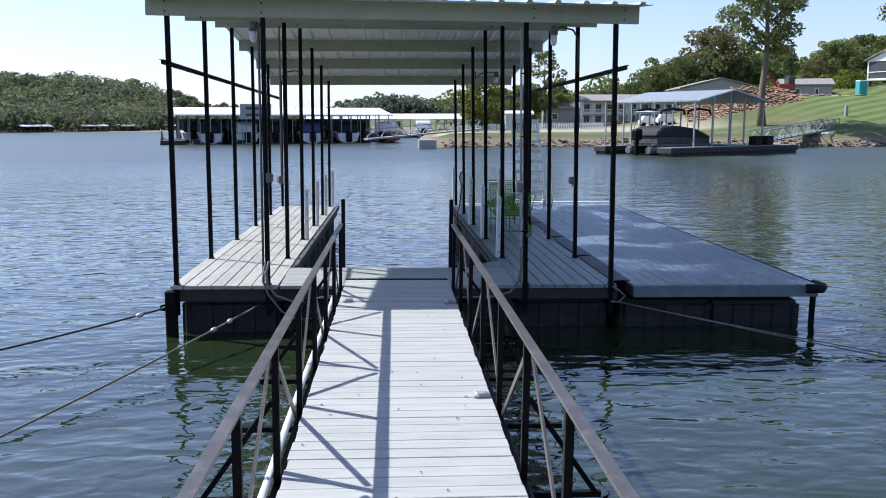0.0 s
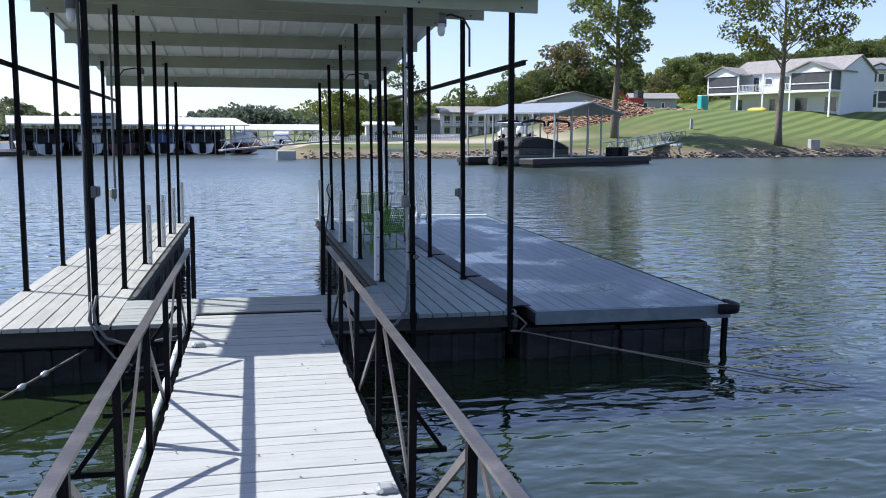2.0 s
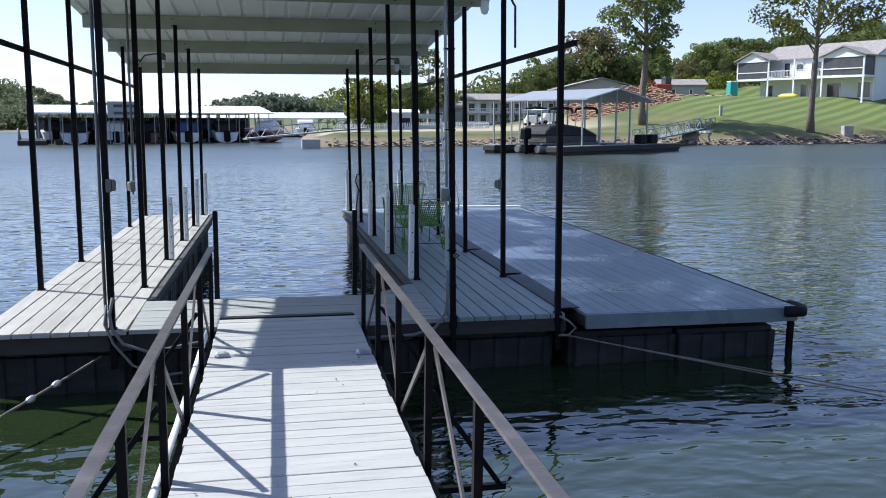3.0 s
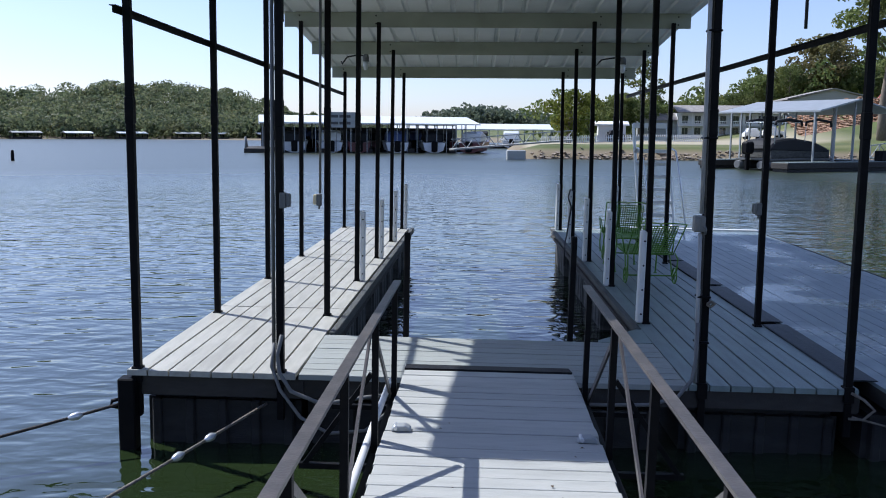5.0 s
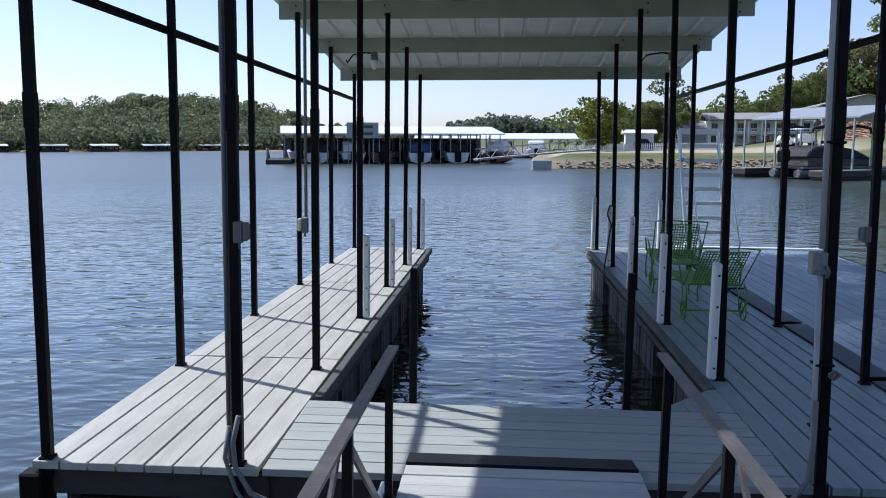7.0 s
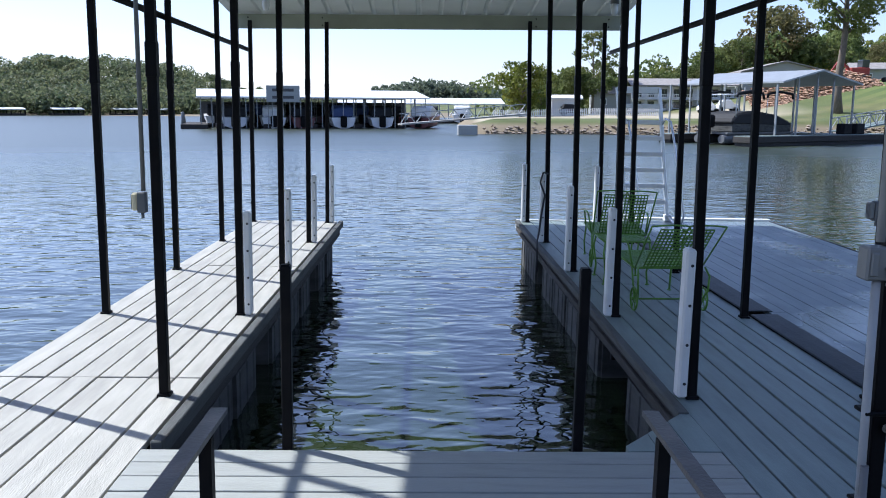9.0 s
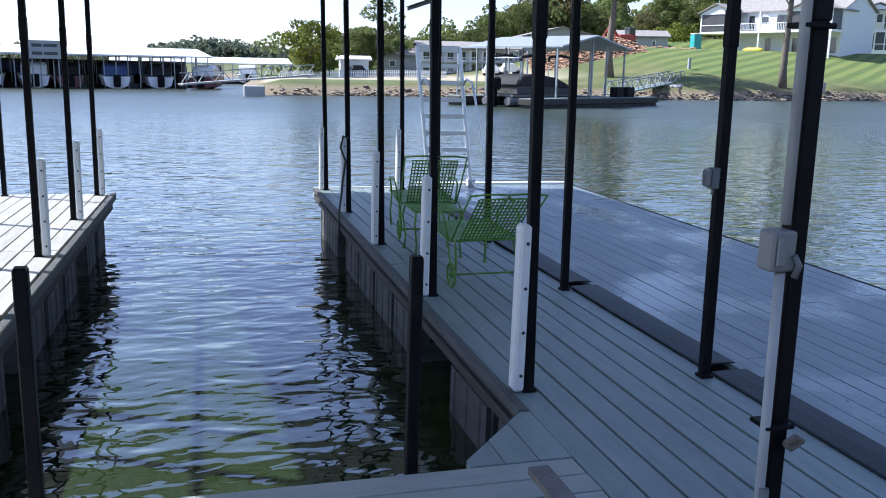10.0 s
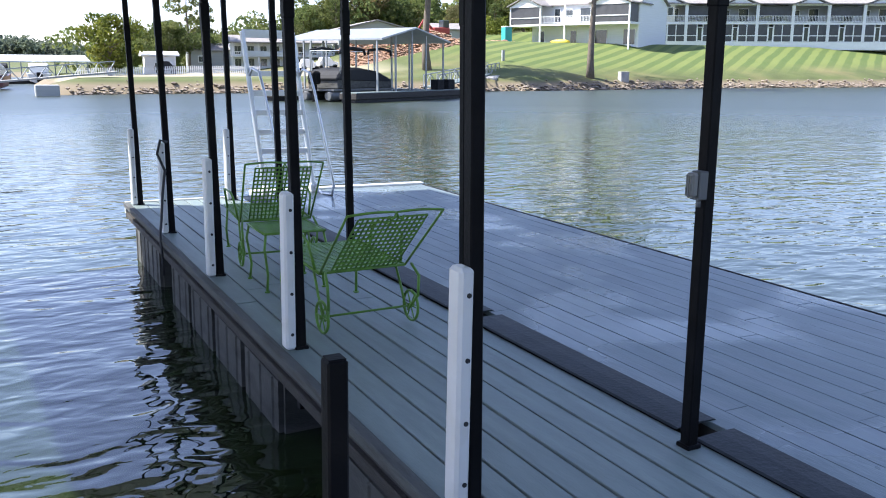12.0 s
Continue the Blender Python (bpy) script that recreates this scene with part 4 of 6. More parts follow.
def build_lake_house():
    h = thing("lake_house", "white two-storey lake house with gabled balconies and grey roof", "house", "lake houses")
    h.matrix_world = house_frame((68.0, 117.0), (0.44, -0.9), 4.7)
    L, D, S, Y = 18.5, 12.4, 2.95, 3.0
    bm = B()
    box(bm, 2.0, L, Y, D, -1.6, 5.55)
    prism(bm, [(Y, 5.55), (D, 5.55), ((Y + D) / 2, 7.75)], "x", L - 0.05, L)
    part("wall", bm, M["siding"], h)
    bm = B()
    gable(bm, 2.0, L, Y, D, 5.5, 2.2)
    part("roof", bm, M["shingle"], h)
    bm = B()
    box(bm, 0.0, L, 0.0, Y, S - 0.28, S)
    part("balcony_floor", bm, M["trim_white"], h)
    for x0, x1 in ((0.0, 5.0), (12.8, 18.4)):
        bm = B()
        gable(bm, x0, x1, 0.0, Y + 3.5, 5.35, 1.25, axis="y")
        part("porch_roof", bm, M["shingle"], h)
        bm = B()
        prism(bm, [(x0, 5.35), (x1, 5.35), ((x0 + x1) / 2, 6.55)], "y", 0.0, 0.1)
        part("gable_board", bm, M["trim_white"], h)
        for za, zb in ((S, 3.75), (3.85, 5.3)):
            bm = B()
            box(bm, x0 + 0.12, x1 - 0.12, 0.06, 0.1, za + 0.05, zb)
            part("porch_screen", bm, M["screen"], h)
        bm = B()
        box(bm, x0, x1, -0.02, 0.14, 3.74, 3.86)
        box(bm, x0, x1, -0.02, 0.14, 5.25, 5.4)
        part("porch_beam", bm, M["trim_white"], h)
        bm = B()
        side = x1 - 0.1 if x0 > 1 else x0 + 0.06
        box(bm, side, side + 0.04, 0.1, Y, S + 0.05, 5.3)
        part("side_screen", bm, M["screen"], h)
    railing(h, 5.0, 12.8, 0.05, S)
    posts(h, (0.1, 4.95, 8.8, 12.8, 18.3), 0.1, -0.8, 5.4)
    posts(h, (18.35,), Y - 0.1, -0.8, 5.4)
    for x, z, w, hh in ((5.6, S + 0.1, 1.0, 2.1), (7.4, S + 0.9, 1.2, 1.1), (9.6, S + 0.1, 1.9, 2.1), (11.8, S + 0.1, 0.8, 2.1),
                       (3.2, 0.05, 0.9, 2.1), (8.2, 0.05, 1.0, 2.1), (12.0, 0.05, 1.9, 2.1), (16.2, 0.05, 1.8, 2.1)):
        window(h, x, z, w, hh, Y)
    bm = B()
    for k in range(9):
        a = math.pi * k / 8
        bar(bm, (9.2 + 1.0 * math.cos(a), 0.4, S + 1.0 + 1.0 * math.sin(a)), (9.2 + 1.0 * math.cos(a + 0.39), 0.4, S + 1.0 + 1.0 * math.sin(a + 0.39)), 0.08)
    part("balcony_arch", bm, M["trim_white"], h)
    return h


build_lake_house()


def build_condo(origin, d, z, bays, label):
    h = thing("lake_house", label, "house", "lake houses")
    h.matrix_world = house_frame(origin, d, z)
    W, S, D = 5.4, 2.9, 11.0
    L = W * bays
    bm = B()
    box(bm, 0, L, 2.6, D, -2.0, 5.6)
    prism(bm, [(2.6, 5.6), (D, 5.6), ((2.6 + D) / 2, 7.7)], "x", 0, L)
    part("wall", bm, M["siding_grey"] if bays > 4 else M["siding"], h)
    bm = B()
    gable(bm, 0, L, 0, D, 5.55, 2.2)
    part("roof", bm, M["shingle"], h)
    bm = B()
    box(bm, 0, L, 0.0, 2.6, S - 0.3, S)
    box(bm, 0, L, 0.0, 2.6, -1.2, 0.05)
    part("balcony_floor", bm, M["trim_white"], h)
    for b in range(bays):
        x = b * W
        posts(h, (x + 0.1, x + W - 0.1), 0.1, -0.1, 5.55, 0.24)
        posts(h, (x + 1.7, x + 2.6, x + 3.9), 0.1, 0.0, S - 0.2, 0.13)
        for a, c in ((x + 0.22, x + 1.64), (x + 2.66, x + 3.84), (x + 3.96, x + W - 0.22)):
            for za, zb in ((0.1, 0.85), (0.98, S - 0.35)):
                bm = B()
                box(bm, a, c, 0.08, 0.12, za, zb)
                part("porch_screen", bm, M["screen"], h)
            bm = B()
            box(bm, a, c, 0.05, 0.15, 0.85, 0.98)
            part("porch_rail", bm, M["trim_white"], h)
        window(h, x + 1.78, 0.1, 0.74, 2.1, 0.12, 1)
        if b % 2 == 0:
            bm = B()
            prism(bm, [(x + 0.1, 5.4), (x + W - 0.1, 5.4), (x + W / 2, 6.5)], "y", -0.1, 0.1)
            part("gable_board", bm, M["trim_white"], h)
            bm = B()
            gable(bm, x, x + W, 0.0, 5.0, 5.45, 1.15, axis="y")
            part("porch_roof", bm, M["shingle"], h)
        if b == 0:
            bm = B()
            box(bm, x + 0.22, x + W - 1.8, 0.05, 0.2, S, 5.4)
            part("sunroom_wall", bm, M["siding_cream"], h)
            for k in range(3):
                window(h, x + 0.45 + k * 1.0, S + 0.95, 0.9, 1.3, 0.05, 1)
        elif b % 2:
            bm = B()
            box(bm, x + 0.22, x + W - 0.22, 0.4, 0.44, S + 1.0, 5.3)
            part("porch_screen", bm, M["screen"], h)
        window(h, x + 3.2, S + 0.1, 1.6, 2.1, 2.6)
        window(h, x + 0.8, S + 0.9, 1.1, 1.1, 2.6)
        railing(h, x + 0.22, x + W - 0.22, 0.06, S)
    return h


build_condo((92.0, 114.5), (0.87, -0.49), 5.7, 7, "long white two-storey house row with screened porches")


def build_small_house(name, label, origin, d, z, L, D, H, rise, mat, openings, axis="x", roof="shingle"):
    h = thing(name, label, "house" if "house" in name else "shed", "")
    h.matrix_world = house_frame(origin, d, z)
    bm = B()
    box(bm, 0, L, 0, D, -1.0, H)
    if axis == "y":
        prism(bm, [(0, H), (L, H), (L / 2, H + rise)], "y", 0.0, D)
    else:
        prism(bm, [(0, H), (D, H), (D / 2, H + rise)], "x", 0.0, L)
    part("wall", bm, M[mat], h)
    bm = B()
    gable(bm, 0, L, 0, D, H + 0.02, rise, axis=axis)
    part("roof", bm, M[roof], h)
    for x, zz, w, hh in openings:
        window(h, x, zz, w, hh, 0.0)
    return h


build_small_house("grey_house", "grey house with a broad plain gable end", (40.5, 113.5), (1, -0.12), 3.2, 10.2, 9, 2.9, 1.3, "siding_grey", [(1.2, 1.0, 1.0, 1.0)], "y")
build_small_house("small_house", "grey bungalow with a shallow roof by the building site", (56.5, 118), (0.95, -0.3), 5.0, 6.4, 5, 1.7, 0.9, "siding_grey", [(1.6, 0.1, 0.7, 1.2), (4.2, 0.1, 0.5, 1.2)])
build_small_house("pool_shed", "white shed beside a white fence at the boat ramp", (15.0, 101), (1, -0.1), 1.0, 3.0, 3, 1.6, 0.35, "siding", [(0.9, 0.4, 0.4, 0.6)], roof="trim_white")
build_small_house("barn_house", "brown-grey low house behind the ramp", (22.5, 116), (1, -0.1), 1.6, 5, 4, 1.8, 0.9, "siding_grey", [(1, 0.5, 0.8, 0.8)])


def build_white_condo():
    h = thing("white_house", "white two-storey house with balconies behind the boat ramp", "house")
    h.matrix_world = house_frame((27.0, 113.5), (0.99, -0.1), 1.5)
    bm = B()
    box(bm, 0, 12.5, 1.2, 7, -0.5, 2.9)
    part("wall", bm, M["siding"], h)
    bm = B()
    gable(bm, 0, 12.5, 0, 7, 2.9, 0.9)
    part("roof", bm, M["shingle"], h)
    bm = B()
    box(bm, 0, 12.5, 0, 1.2, 1.3, 1.42)
    part("balcony_floor", bm, M["trim_white"], h)
    posts(h, [0.05 + 1.55 * k for k in range(9)], 0.06, 0, 2.9, 0.12)
    for k in range(8):
        window(h, 0.4 + 1.55 * k, 0.15, 0.9, 1.0, 1.2)
        window(h, 0.4 + 1.55 * k, 1.55, 0.9, 1.1, 1.2)
    railing(h, 0.1, 12.4, 0.06, 1.42, 0.5)


build_white_condo()


def build_fence():
    f = thing("picket_fence", "white picket fence along the boat ramp", "fence")
    x = 8.5
    while x < 26:
        bm = B()
        z = ground_height(x, 98.5)
        box(bm, x, x + 0.10, 98.45, 98.5, z, z + 0.75)
        part("picket", bm, M["trim_white"], f)
        x += 0.2
    bm = B()
    for dz in (0.18, 0.55):
        bar(bm, (8.5, 98.52, ground_height(9, 98.5) + dz), (26, 98.52, ground_height(26, 98.5) + dz), 0.05)
    part("rail", bm, M["trim_white"], f)


build_fence()


def build_site_things():
    p = thing("portable_toilet", "teal plastic portable toilet by the building site", "toilet", at=(65.0, 113.0, ground_height(65, 113)))
    bm = B()
    box(bm, -0.55, 0.55, -0.55, 0.55, 0, 2.0)
    part("cabin", bm, M["teal"], p, bevel=0.05)
    bm = B()
    box(bm, -0.58, 0.58, -0.58, 0.58, 2.0, 2.15)
    part("cap", bm, M["trim_white"], p, bevel=0.05)
    bm = B()
    box(bm, -0.35, 0.35, -0.58, -0.54, 0.1, 1.85)
    part("door", bm, M["teal"], p)
    y = thing("inflatable_float", "yellow inflatable lying on the lawn before the house", "float", at=(70.9, 108.6, 4.75), turn=-64)
    bm = B()
    tube(bm, [(-1.4, 0, 0.32), (-0.8, 0, 0.36), (0.8, 0, 0.36), (1.4, 0, 0.32)], [0.2, 0.34, 0.34, 0.2], 10)
    part("tube", bm, M["yellow"], y)
    e = thing("excavator", "red digger working on the rubble bank", "machine", at=(52.0, 108.0, ground_height(52, 108)))
    bm = B()
    box(bm, -1.2, 1.0, -0.8, 0.8, 0.7, 1.5)
    part("body", bm, M["red_paint"], e, bevel=0.08)
    bm = B()
    box(bm, 0.1, 1.0, -0.6, 0.6, 1.5, 2.4)
    part("cab", bm, M["glass"], e, bevel=0.06)
    for s in (-0.8, 0.6):
        bm = B()
        box(bm, -1.4, 1.2, s, s + 0.3, 0, 0.6)
        part("track", bm, M["black_steel"], e, bevel=0.15)
    bm = B()
    bar(bm, (-1.1, 0, 1.3), (-2.3, 0, 2.4), 0.25)
    bar(bm, (-2.3, 0, 2.4), (-3.3, 0, 0.9), 0.2)
    part("arm", bm, M["red_paint"], e)
    b = thing("concrete_block", "squat concrete anchor block on the bank", "block", at=(60.4, 82.3, 0.3))
    bm = B()
    box(bm, -0.55, 0.55, -0.3, 0.3, -0.4, 0.95)
    part("block", bm, M["concrete"], b, bevel=0.04)
    q = thing("power_pedestal", "grey metal power pedestal on the lawn", "pedestal", at=(50.5, 90.5, ground_height(50.5, 90.5)))
    bm = B()
    box(bm, -0.15, 0.15, -0.12, 0.12, -0.2, 1.1)
    part("box", bm, M["siding_grey"], q, bevel=0.02)
    for x, yy, col in ((16.8, 99.6, "black_cover"), (33.5, 99, "hull_white"), (31.8, 100, "hull_white")):
        c = thing("parked_cart", "small parked utility cart on the gravel", "vehicle", "parked carts", at=(x, yy, ground_height(x, yy)))
        bm = B()
        prism(bm, [(-1.1, 0.3), (1.1, 0.3), (1.1, 0.75), (0.5, 0.8), (0.2, 1.25), (-0.7, 1.25), (-0.8, 0.8), (-1.1, 0.75)], "y", -0.55, 0.55)
        part("body", bm, M[col], c, bevel=0.05)
        for wx in (-0.7, 0.7):
            for wy in (-0.55, 0.5):
                bm = B()
                tube(bm, [(wx, wy, 0.26), (wx, wy + 0.12, 0.26)], 0.26, 12)
                part("wheel", bm, M["rubber"], c)


build_site_things()


# ---- neighbouring boat dock ----
def boat_dock():
    U, V = Vector((0.864, 0.504, 0)), Vector((-0.504, 0.864, 0))
    m = Matrix(((U.x, V.x, 0, 20.0), (U.y, V.y, 0, 57.7), (0, 0, 1, 0), (0, 0, 0, 1)))
    d = thing("covered_boat_dock", "neighbouring covered boat dock with pale metal roof", "dock")
    d.matrix_world = m
    for a0, a1, v0, v1 in ((0, 14.5, 0, 1.3), (0, 11.5, 6.2, 7.4), (9.4, 11.6, 1.3, 6.2)):
        bm = B()
        box(bm, a0, a1, v0, v1, -0.35, 0.02)
        part("walkway", bm, M["frame_wood"], d, bevel=0.03)
        bm = B()
        box(bm, a0 + 0.05, a1 - 0.05, v0 + 0.04, v1 - 0.04, 0.02, 0.06)
        part("deck", bm, M["deck_right"], d)
        bm = B()
        box(bm, a0 + 0.1, a1 - 0.1, v0 + 0.1, v1 - 0.1, -0.9, -0.35)
        part("float", bm, M["float"], d)
    for v in (0.95, 3.8, 6.9, 9.6):
        for a in (3.4, 5.4, 7.3, 9.0, 11.2):
            if 1.5 < v < 6 and 0.4 < a < 9:
                continue
            bm = B()
            box(bm, a - 0.05, a + 0.05, v - 0.05, v + 0.05, -0.3 if v < 8 else -1.0, 3.2 + 0.8 * (1 - abs(a - 7.2) / 4.2 if a > 3 else 0))
            part("post", bm, M["grey_post"], d)
    bm = B()
    ridge, e0, e1 = 7.2, 3.3, 11.5
    prism(bm, [(e0, 3.22), (ridge, 4.02), (e1, 3.22), (e1, 3.32), (ridge, 4.12), (e0, 3.32)], "y", 0.5, 8.9)
    part("roof", bm, M["dull_roof"], d)
    for a in (9.8, 11.2):
        bm = B()
        box(bm, a, a + 0.9, 0.5, 1.1, 0.06, 0.75)
        part("dock_box", bm, M["rubber"], d, bevel=0.05)
    # pontoon boat under a black cover
    b = thing("pontoon_boat", "covered black pontoon boat with a folded bimini", "boat")
    b.matrix_world = m @ pose(0.9, 3.7, -0.2)
    for v in (-0.95, 0.95):
        bm = B()
        tube(bm, [(-0.2, v, 0.0), (0.3, v, 0.0), (5.6, v, 0.0), (6.5, v, 0.15)], [0.25, 0.33, 0.33, 0.08], 12)
        part("pontoon", bm, M["grey_plastic"], b)
    bm = B()
    box(bm, 0, 6.4, -1.25, 1.25, 0.3, 0.42)
    part("boat_deck", bm, M["grey_plastic"], b)
    bm = B()
    box(bm, 0.5, 6.2, -1.22, 1.22, 0.42, 1.0)
    part("fence_panel", bm, M["float_grey"], b, bevel=0.06)
    bm = B()
    prism(bm, [(0.4, 0.9), (6.2, 0.75), (6.0, 1.05), (4.6, 1.5), (2.4, 1.75), (0.9, 1.6), (0.4, 1.2)], "y", -1.27, 1.27)
    part("cover", bm, M["black_cover"], b, bevel=0.12)
    for a in (0.8, 3.7):
        bm = B()
        tube(bm, [(a - 0.1, -1.2, 1.0), (a, -1.2, 2.75), (a, 1.2, 2.75), (a - 0.1, 1.2, 1.0)], 0.03, 6)
        part("bimini_frame", bm, M["alu"], b)
        bm = B()
        tube(bm, [(a - 0.05, -1.2, 2.55), (a, -1.2, 2.8), (a + 1.2, -1.2, 2.95), (a + 2.4, -1.2, 2.82), (a + 2.5, -1.2, 2.5)], 0.085, 6)
        tube(bm, [(a, 1.2, 2.8), (a + 1.2, 1.2, 2.95), (a + 2.4, 1.2, 2.82)], 0.085, 6)
        part("bimini_boot", bm, M["black_cover"], b)
    bm = B()
    box(bm, -0.65, 0.05, -0.3, 0.3, 0.7, 1.5)
    part("engine_cowl", bm, M["black_steel"], b, bevel=0.12)
    bm = B()
    box(bm, -0.45, -0.15, -0.1, 0.1, -0.5, 0.8)
    part("engine_leg", bm, M["black_steel"], b, bevel=0.03)
    # footbridge to the bank
    g = thing("footbridge", "pale metal truss footbridge from dock to bank", "bridge")
    p0, p1 = Vector((31.5, 70.5, 0.05)), Vector((47.2, 87.0, 1.15))
    bm = B()
    bar(bm, p0, p1, 1.2, 0.12)
    part("bridge_deck", bm, M["deck_right"], g)
    side = (p1 - p0).cross(Vector((0, 0, 1))).normalized()
    for s in (-0.6, 0.6):
        bm = B()
        q0, q1 = p0 + side * s, p1 + side * s
        bar(bm, q0 + Vector((0, 0, 0.95)), q1 + Vector((0, 0, 0.95)), 0.08)
        part("rail", bm, M["grey_post"], g)
        for k in range(13):
            a = q0.lerp(q1, k / 12)
            bm = B()
            bar(bm, a, a + Vector((0, 0, 0.95)), 0.06)
            part("upright", bm, M["grey_post"], g)
            if k < 12:
                bm = B()
                c = q0.lerp(q1, (k + 1) / 12)
                bar(bm, a + Vector((0, 0, 0.95 * (k % 2))), c + Vector((0, 0, 0.95 * ((k + 1) % 2))), 0.05)
                part("diagonal", bm, M["grey_post"], g)
    ab = thing("bridge_abutment", "rough concrete abutment under the footbridge end", "abutment")
    bm = B()
    bar(bm, (43.0, 81.6, 0.0), (47.0, 86.4, 0.4), 2.2, 1.4)
    part("block", bm, M["concrete"], ab, bevel=0.1)


boat_dock()


# ---- marina ----
def simple_boat(label, length, mat, canvas, m):
    b = thing("moored_boat", label, "boat", "moored boats")
    b.matrix_world = m
    L = length
    bm = B()
    sections = []
    for t, w, k in ((0, 0.95, 0.0), (0.25, 1.1, 0.0), (0.6, 1.1, 0.02), (0.85, 0.75, 0.12), (1.0, 0.06, 0.3)):
        z = 0.75 + 0.25 * t
        sections.append([bm.verts.new(p) for p in ((t * L, -w, z), (t * L, -w * 0.8, 0.1 + k), (t * L, 0, -0.2 + k * 2), (t * L, w * 0.8, 0.1 + k), (t * L, w, z))])
    for a, c in zip(sections, sections[1:]):
        for i in range(4):
            bm.faces.new((a[i], a[i + 1], c[i + 1], c[i]))
        bm.faces.new((a[4], a[0], c[0], c[4]))
    bm.faces.new(sections[0])
    part("hull", bm, M[mat], b)
    bm = B()
    prism(bm, [(0.15 * L, 0.8), (0.68 * L, 0.9), (0.55 * L, 1.5), (0.3 * L, 1.75), (0.15 * L, 1.5)], "y", -0.85, 0.85)
    part("canvas", bm, M[canvas], b, bevel=0.1)
    bm = B()
    prism(bm, [(0.5 * L, 0.95), (0.68 * L, 0.95), (0.55 * L, 1.45)], "y", -0.8, 0.8)
    part("windscreen", bm, M["glass"], b)
    bm = B()
    box(bm, -0.4, 0.0, -0.25, 0.25, 0.0, 0.9)
    part("engine", bm, M["black_steel"], b, bevel=0.08)
    return b


def marina():
    d = Vector((0.97, 0.24, 0)).normalized()
    m = Matrix.Translation((-21.6, 94.0, WATER)) @ Matrix(((d.x, -d.y, 0, 0), (d.y, d.x, 0, 0), (0, 0, 1, 0), (0, 0, 0, 1))) @ Matrix.Scale(1.3, 4)
    mar = thing("marina_dock", "long covered marina dock with a white metal roof", "marina")
    mar.matrix_world = m
    L, D = 18.5, 9.0
    for x0, x1, y0, y1 in ((0, L, D / 2 - 0.7, D / 2 + 0.7), (-1.0, 1.0, -1.0, D), *[(k * 3.6 + 1.6, k * 3.6 + 2.2, 0.3, D) for k in range(5)]):
        bm = B()
        box(bm, x0, x1, y0, y1, -0.3, 0.35)
        part("walkway", bm, M["frame_wood"], mar, bevel=0.03)
    bm = B()
    prism(bm, [(-0.4, 2.35), (D / 2, 3.0), (D + 0.4, 2.35), (D + 0.4, 2.45), (D / 2, 3.1), (-0.4, 2.45)], "x", 0.2, L)
    part("roof", bm, M["roof_metal"], mar)
    bm = B()
    prism(bm, [(0.0, 2.3), (D, 2.3), (D / 2, 2.98)], "x", 0.25, 0.35)
    part("gable_end", bm, M["siding_grey"], mar)
    for k in range(22):
        for y in (0.1, D / 2 - 0.6, D / 2 + 0.6, D - 0.1):
            bm = B()
            x = 0.5 + k * (L - 0.8) / 21
            box(bm, x - 0.032, x + 0.032, y - 0.032, y + 0.032, 0.2 if 3 < y < 6 else -1.0, 2.45)
            part("post", bm, M["grey_post"], mar)
    for k in range(9):
        bm = B()
        tube(bm, [(-0.9 + 0.02 * k, -0.9 + k * 0.9, 0.3), (-0.9, -0.9 + k * 0.9, 1.25)], 0.04, 6)
        part("bollard", bm, M["grey_post"], mar)
    # dark panel added along the back so that the interior reads as shaded
    bm = B()
    box(bm, 0.4, L, D - 0.3, D - 0.2, 0.3, 2.1)
    part("back_screen", bm, M["screen"], mar)
    for x, w in ((3.4, 1.1), (8.6, 1.0), (14.4, 0.9)):
        bm = B()
        box(bm, x, x + w, D / 2 - 0.5, D / 2 + 0.5, 0.35, 1.3)
        part("locker", bm, M["rubber"], mar, bevel=0.05)
    # raised sign on the front edge: unreadable rows of text as bars
    s = thing("marina_sign", "grey signboard with two rows of worn lettering on the marina", "sign")
    s.matrix_world = m @ pose(5.4, -0.55, 2.05)
    bm = B()
    box(bm, 0, 2.55, 0, 0.08, 0, 1.25)
    part("board", bm, M["siding_grey"], s)
    for z in (0.25, 0.8):
        for a, c in ((0.45, 1.1), (1.2, 2.1)):
            bm = B()
            box(bm, a, c, -0.012, 0.0, z, z + 0.22)
            part("lettering", bm, M["screen"], s)
    for x in (0.4, 2.1):
        bm = B()
        box(bm, x, x + 0.08, 0.08, 0.16, -2.0, 1.2)
        part("sign_post", bm, M["grey_post"], s)
    for k, (x, y, ln, hull, canvas, turn) in enumerate(((3.0, 0.2, 5.2, "hull_white", "black_cover", 86), (6.0, 0.3, 5.0, "hull_white", "hull_white", 88), (8.3, 0.2, 4.8, "hull_dark", "black_cover", 90),
                                                  (11.4, -0.3, 6.0, "hull_white", "hull_blue", 86), (14.6, 0.0, 5.2, "hull_white", "black_cover", 84), (17.5, -0.5, 5.0, "hull_dark", "hull_white", 60))):
        lab = "moored motor boat with " + {"black_cover": "a dark canvas top", "hull_white": "a pale cover", "hull_blue": "a blue canvas cover"}[canvas] + " in the marina"
        simple_boat(lab, ln * 0.85, hull, canvas, m @ pose(x, y, 0.1, 0, 0, turn))
    for k in range(6):
        canvas = ("black_cover", "hull_blue", "black_cover")[k % 3]
        simple_boat("moored motor boat under a dark cover in the marina's back row", 4.2, "hull_dark" if k % 2 else "hull_white", canvas, m @ pose(1.8 + 3.0 * k, 5.2, 0.15, 0, 0, 90))
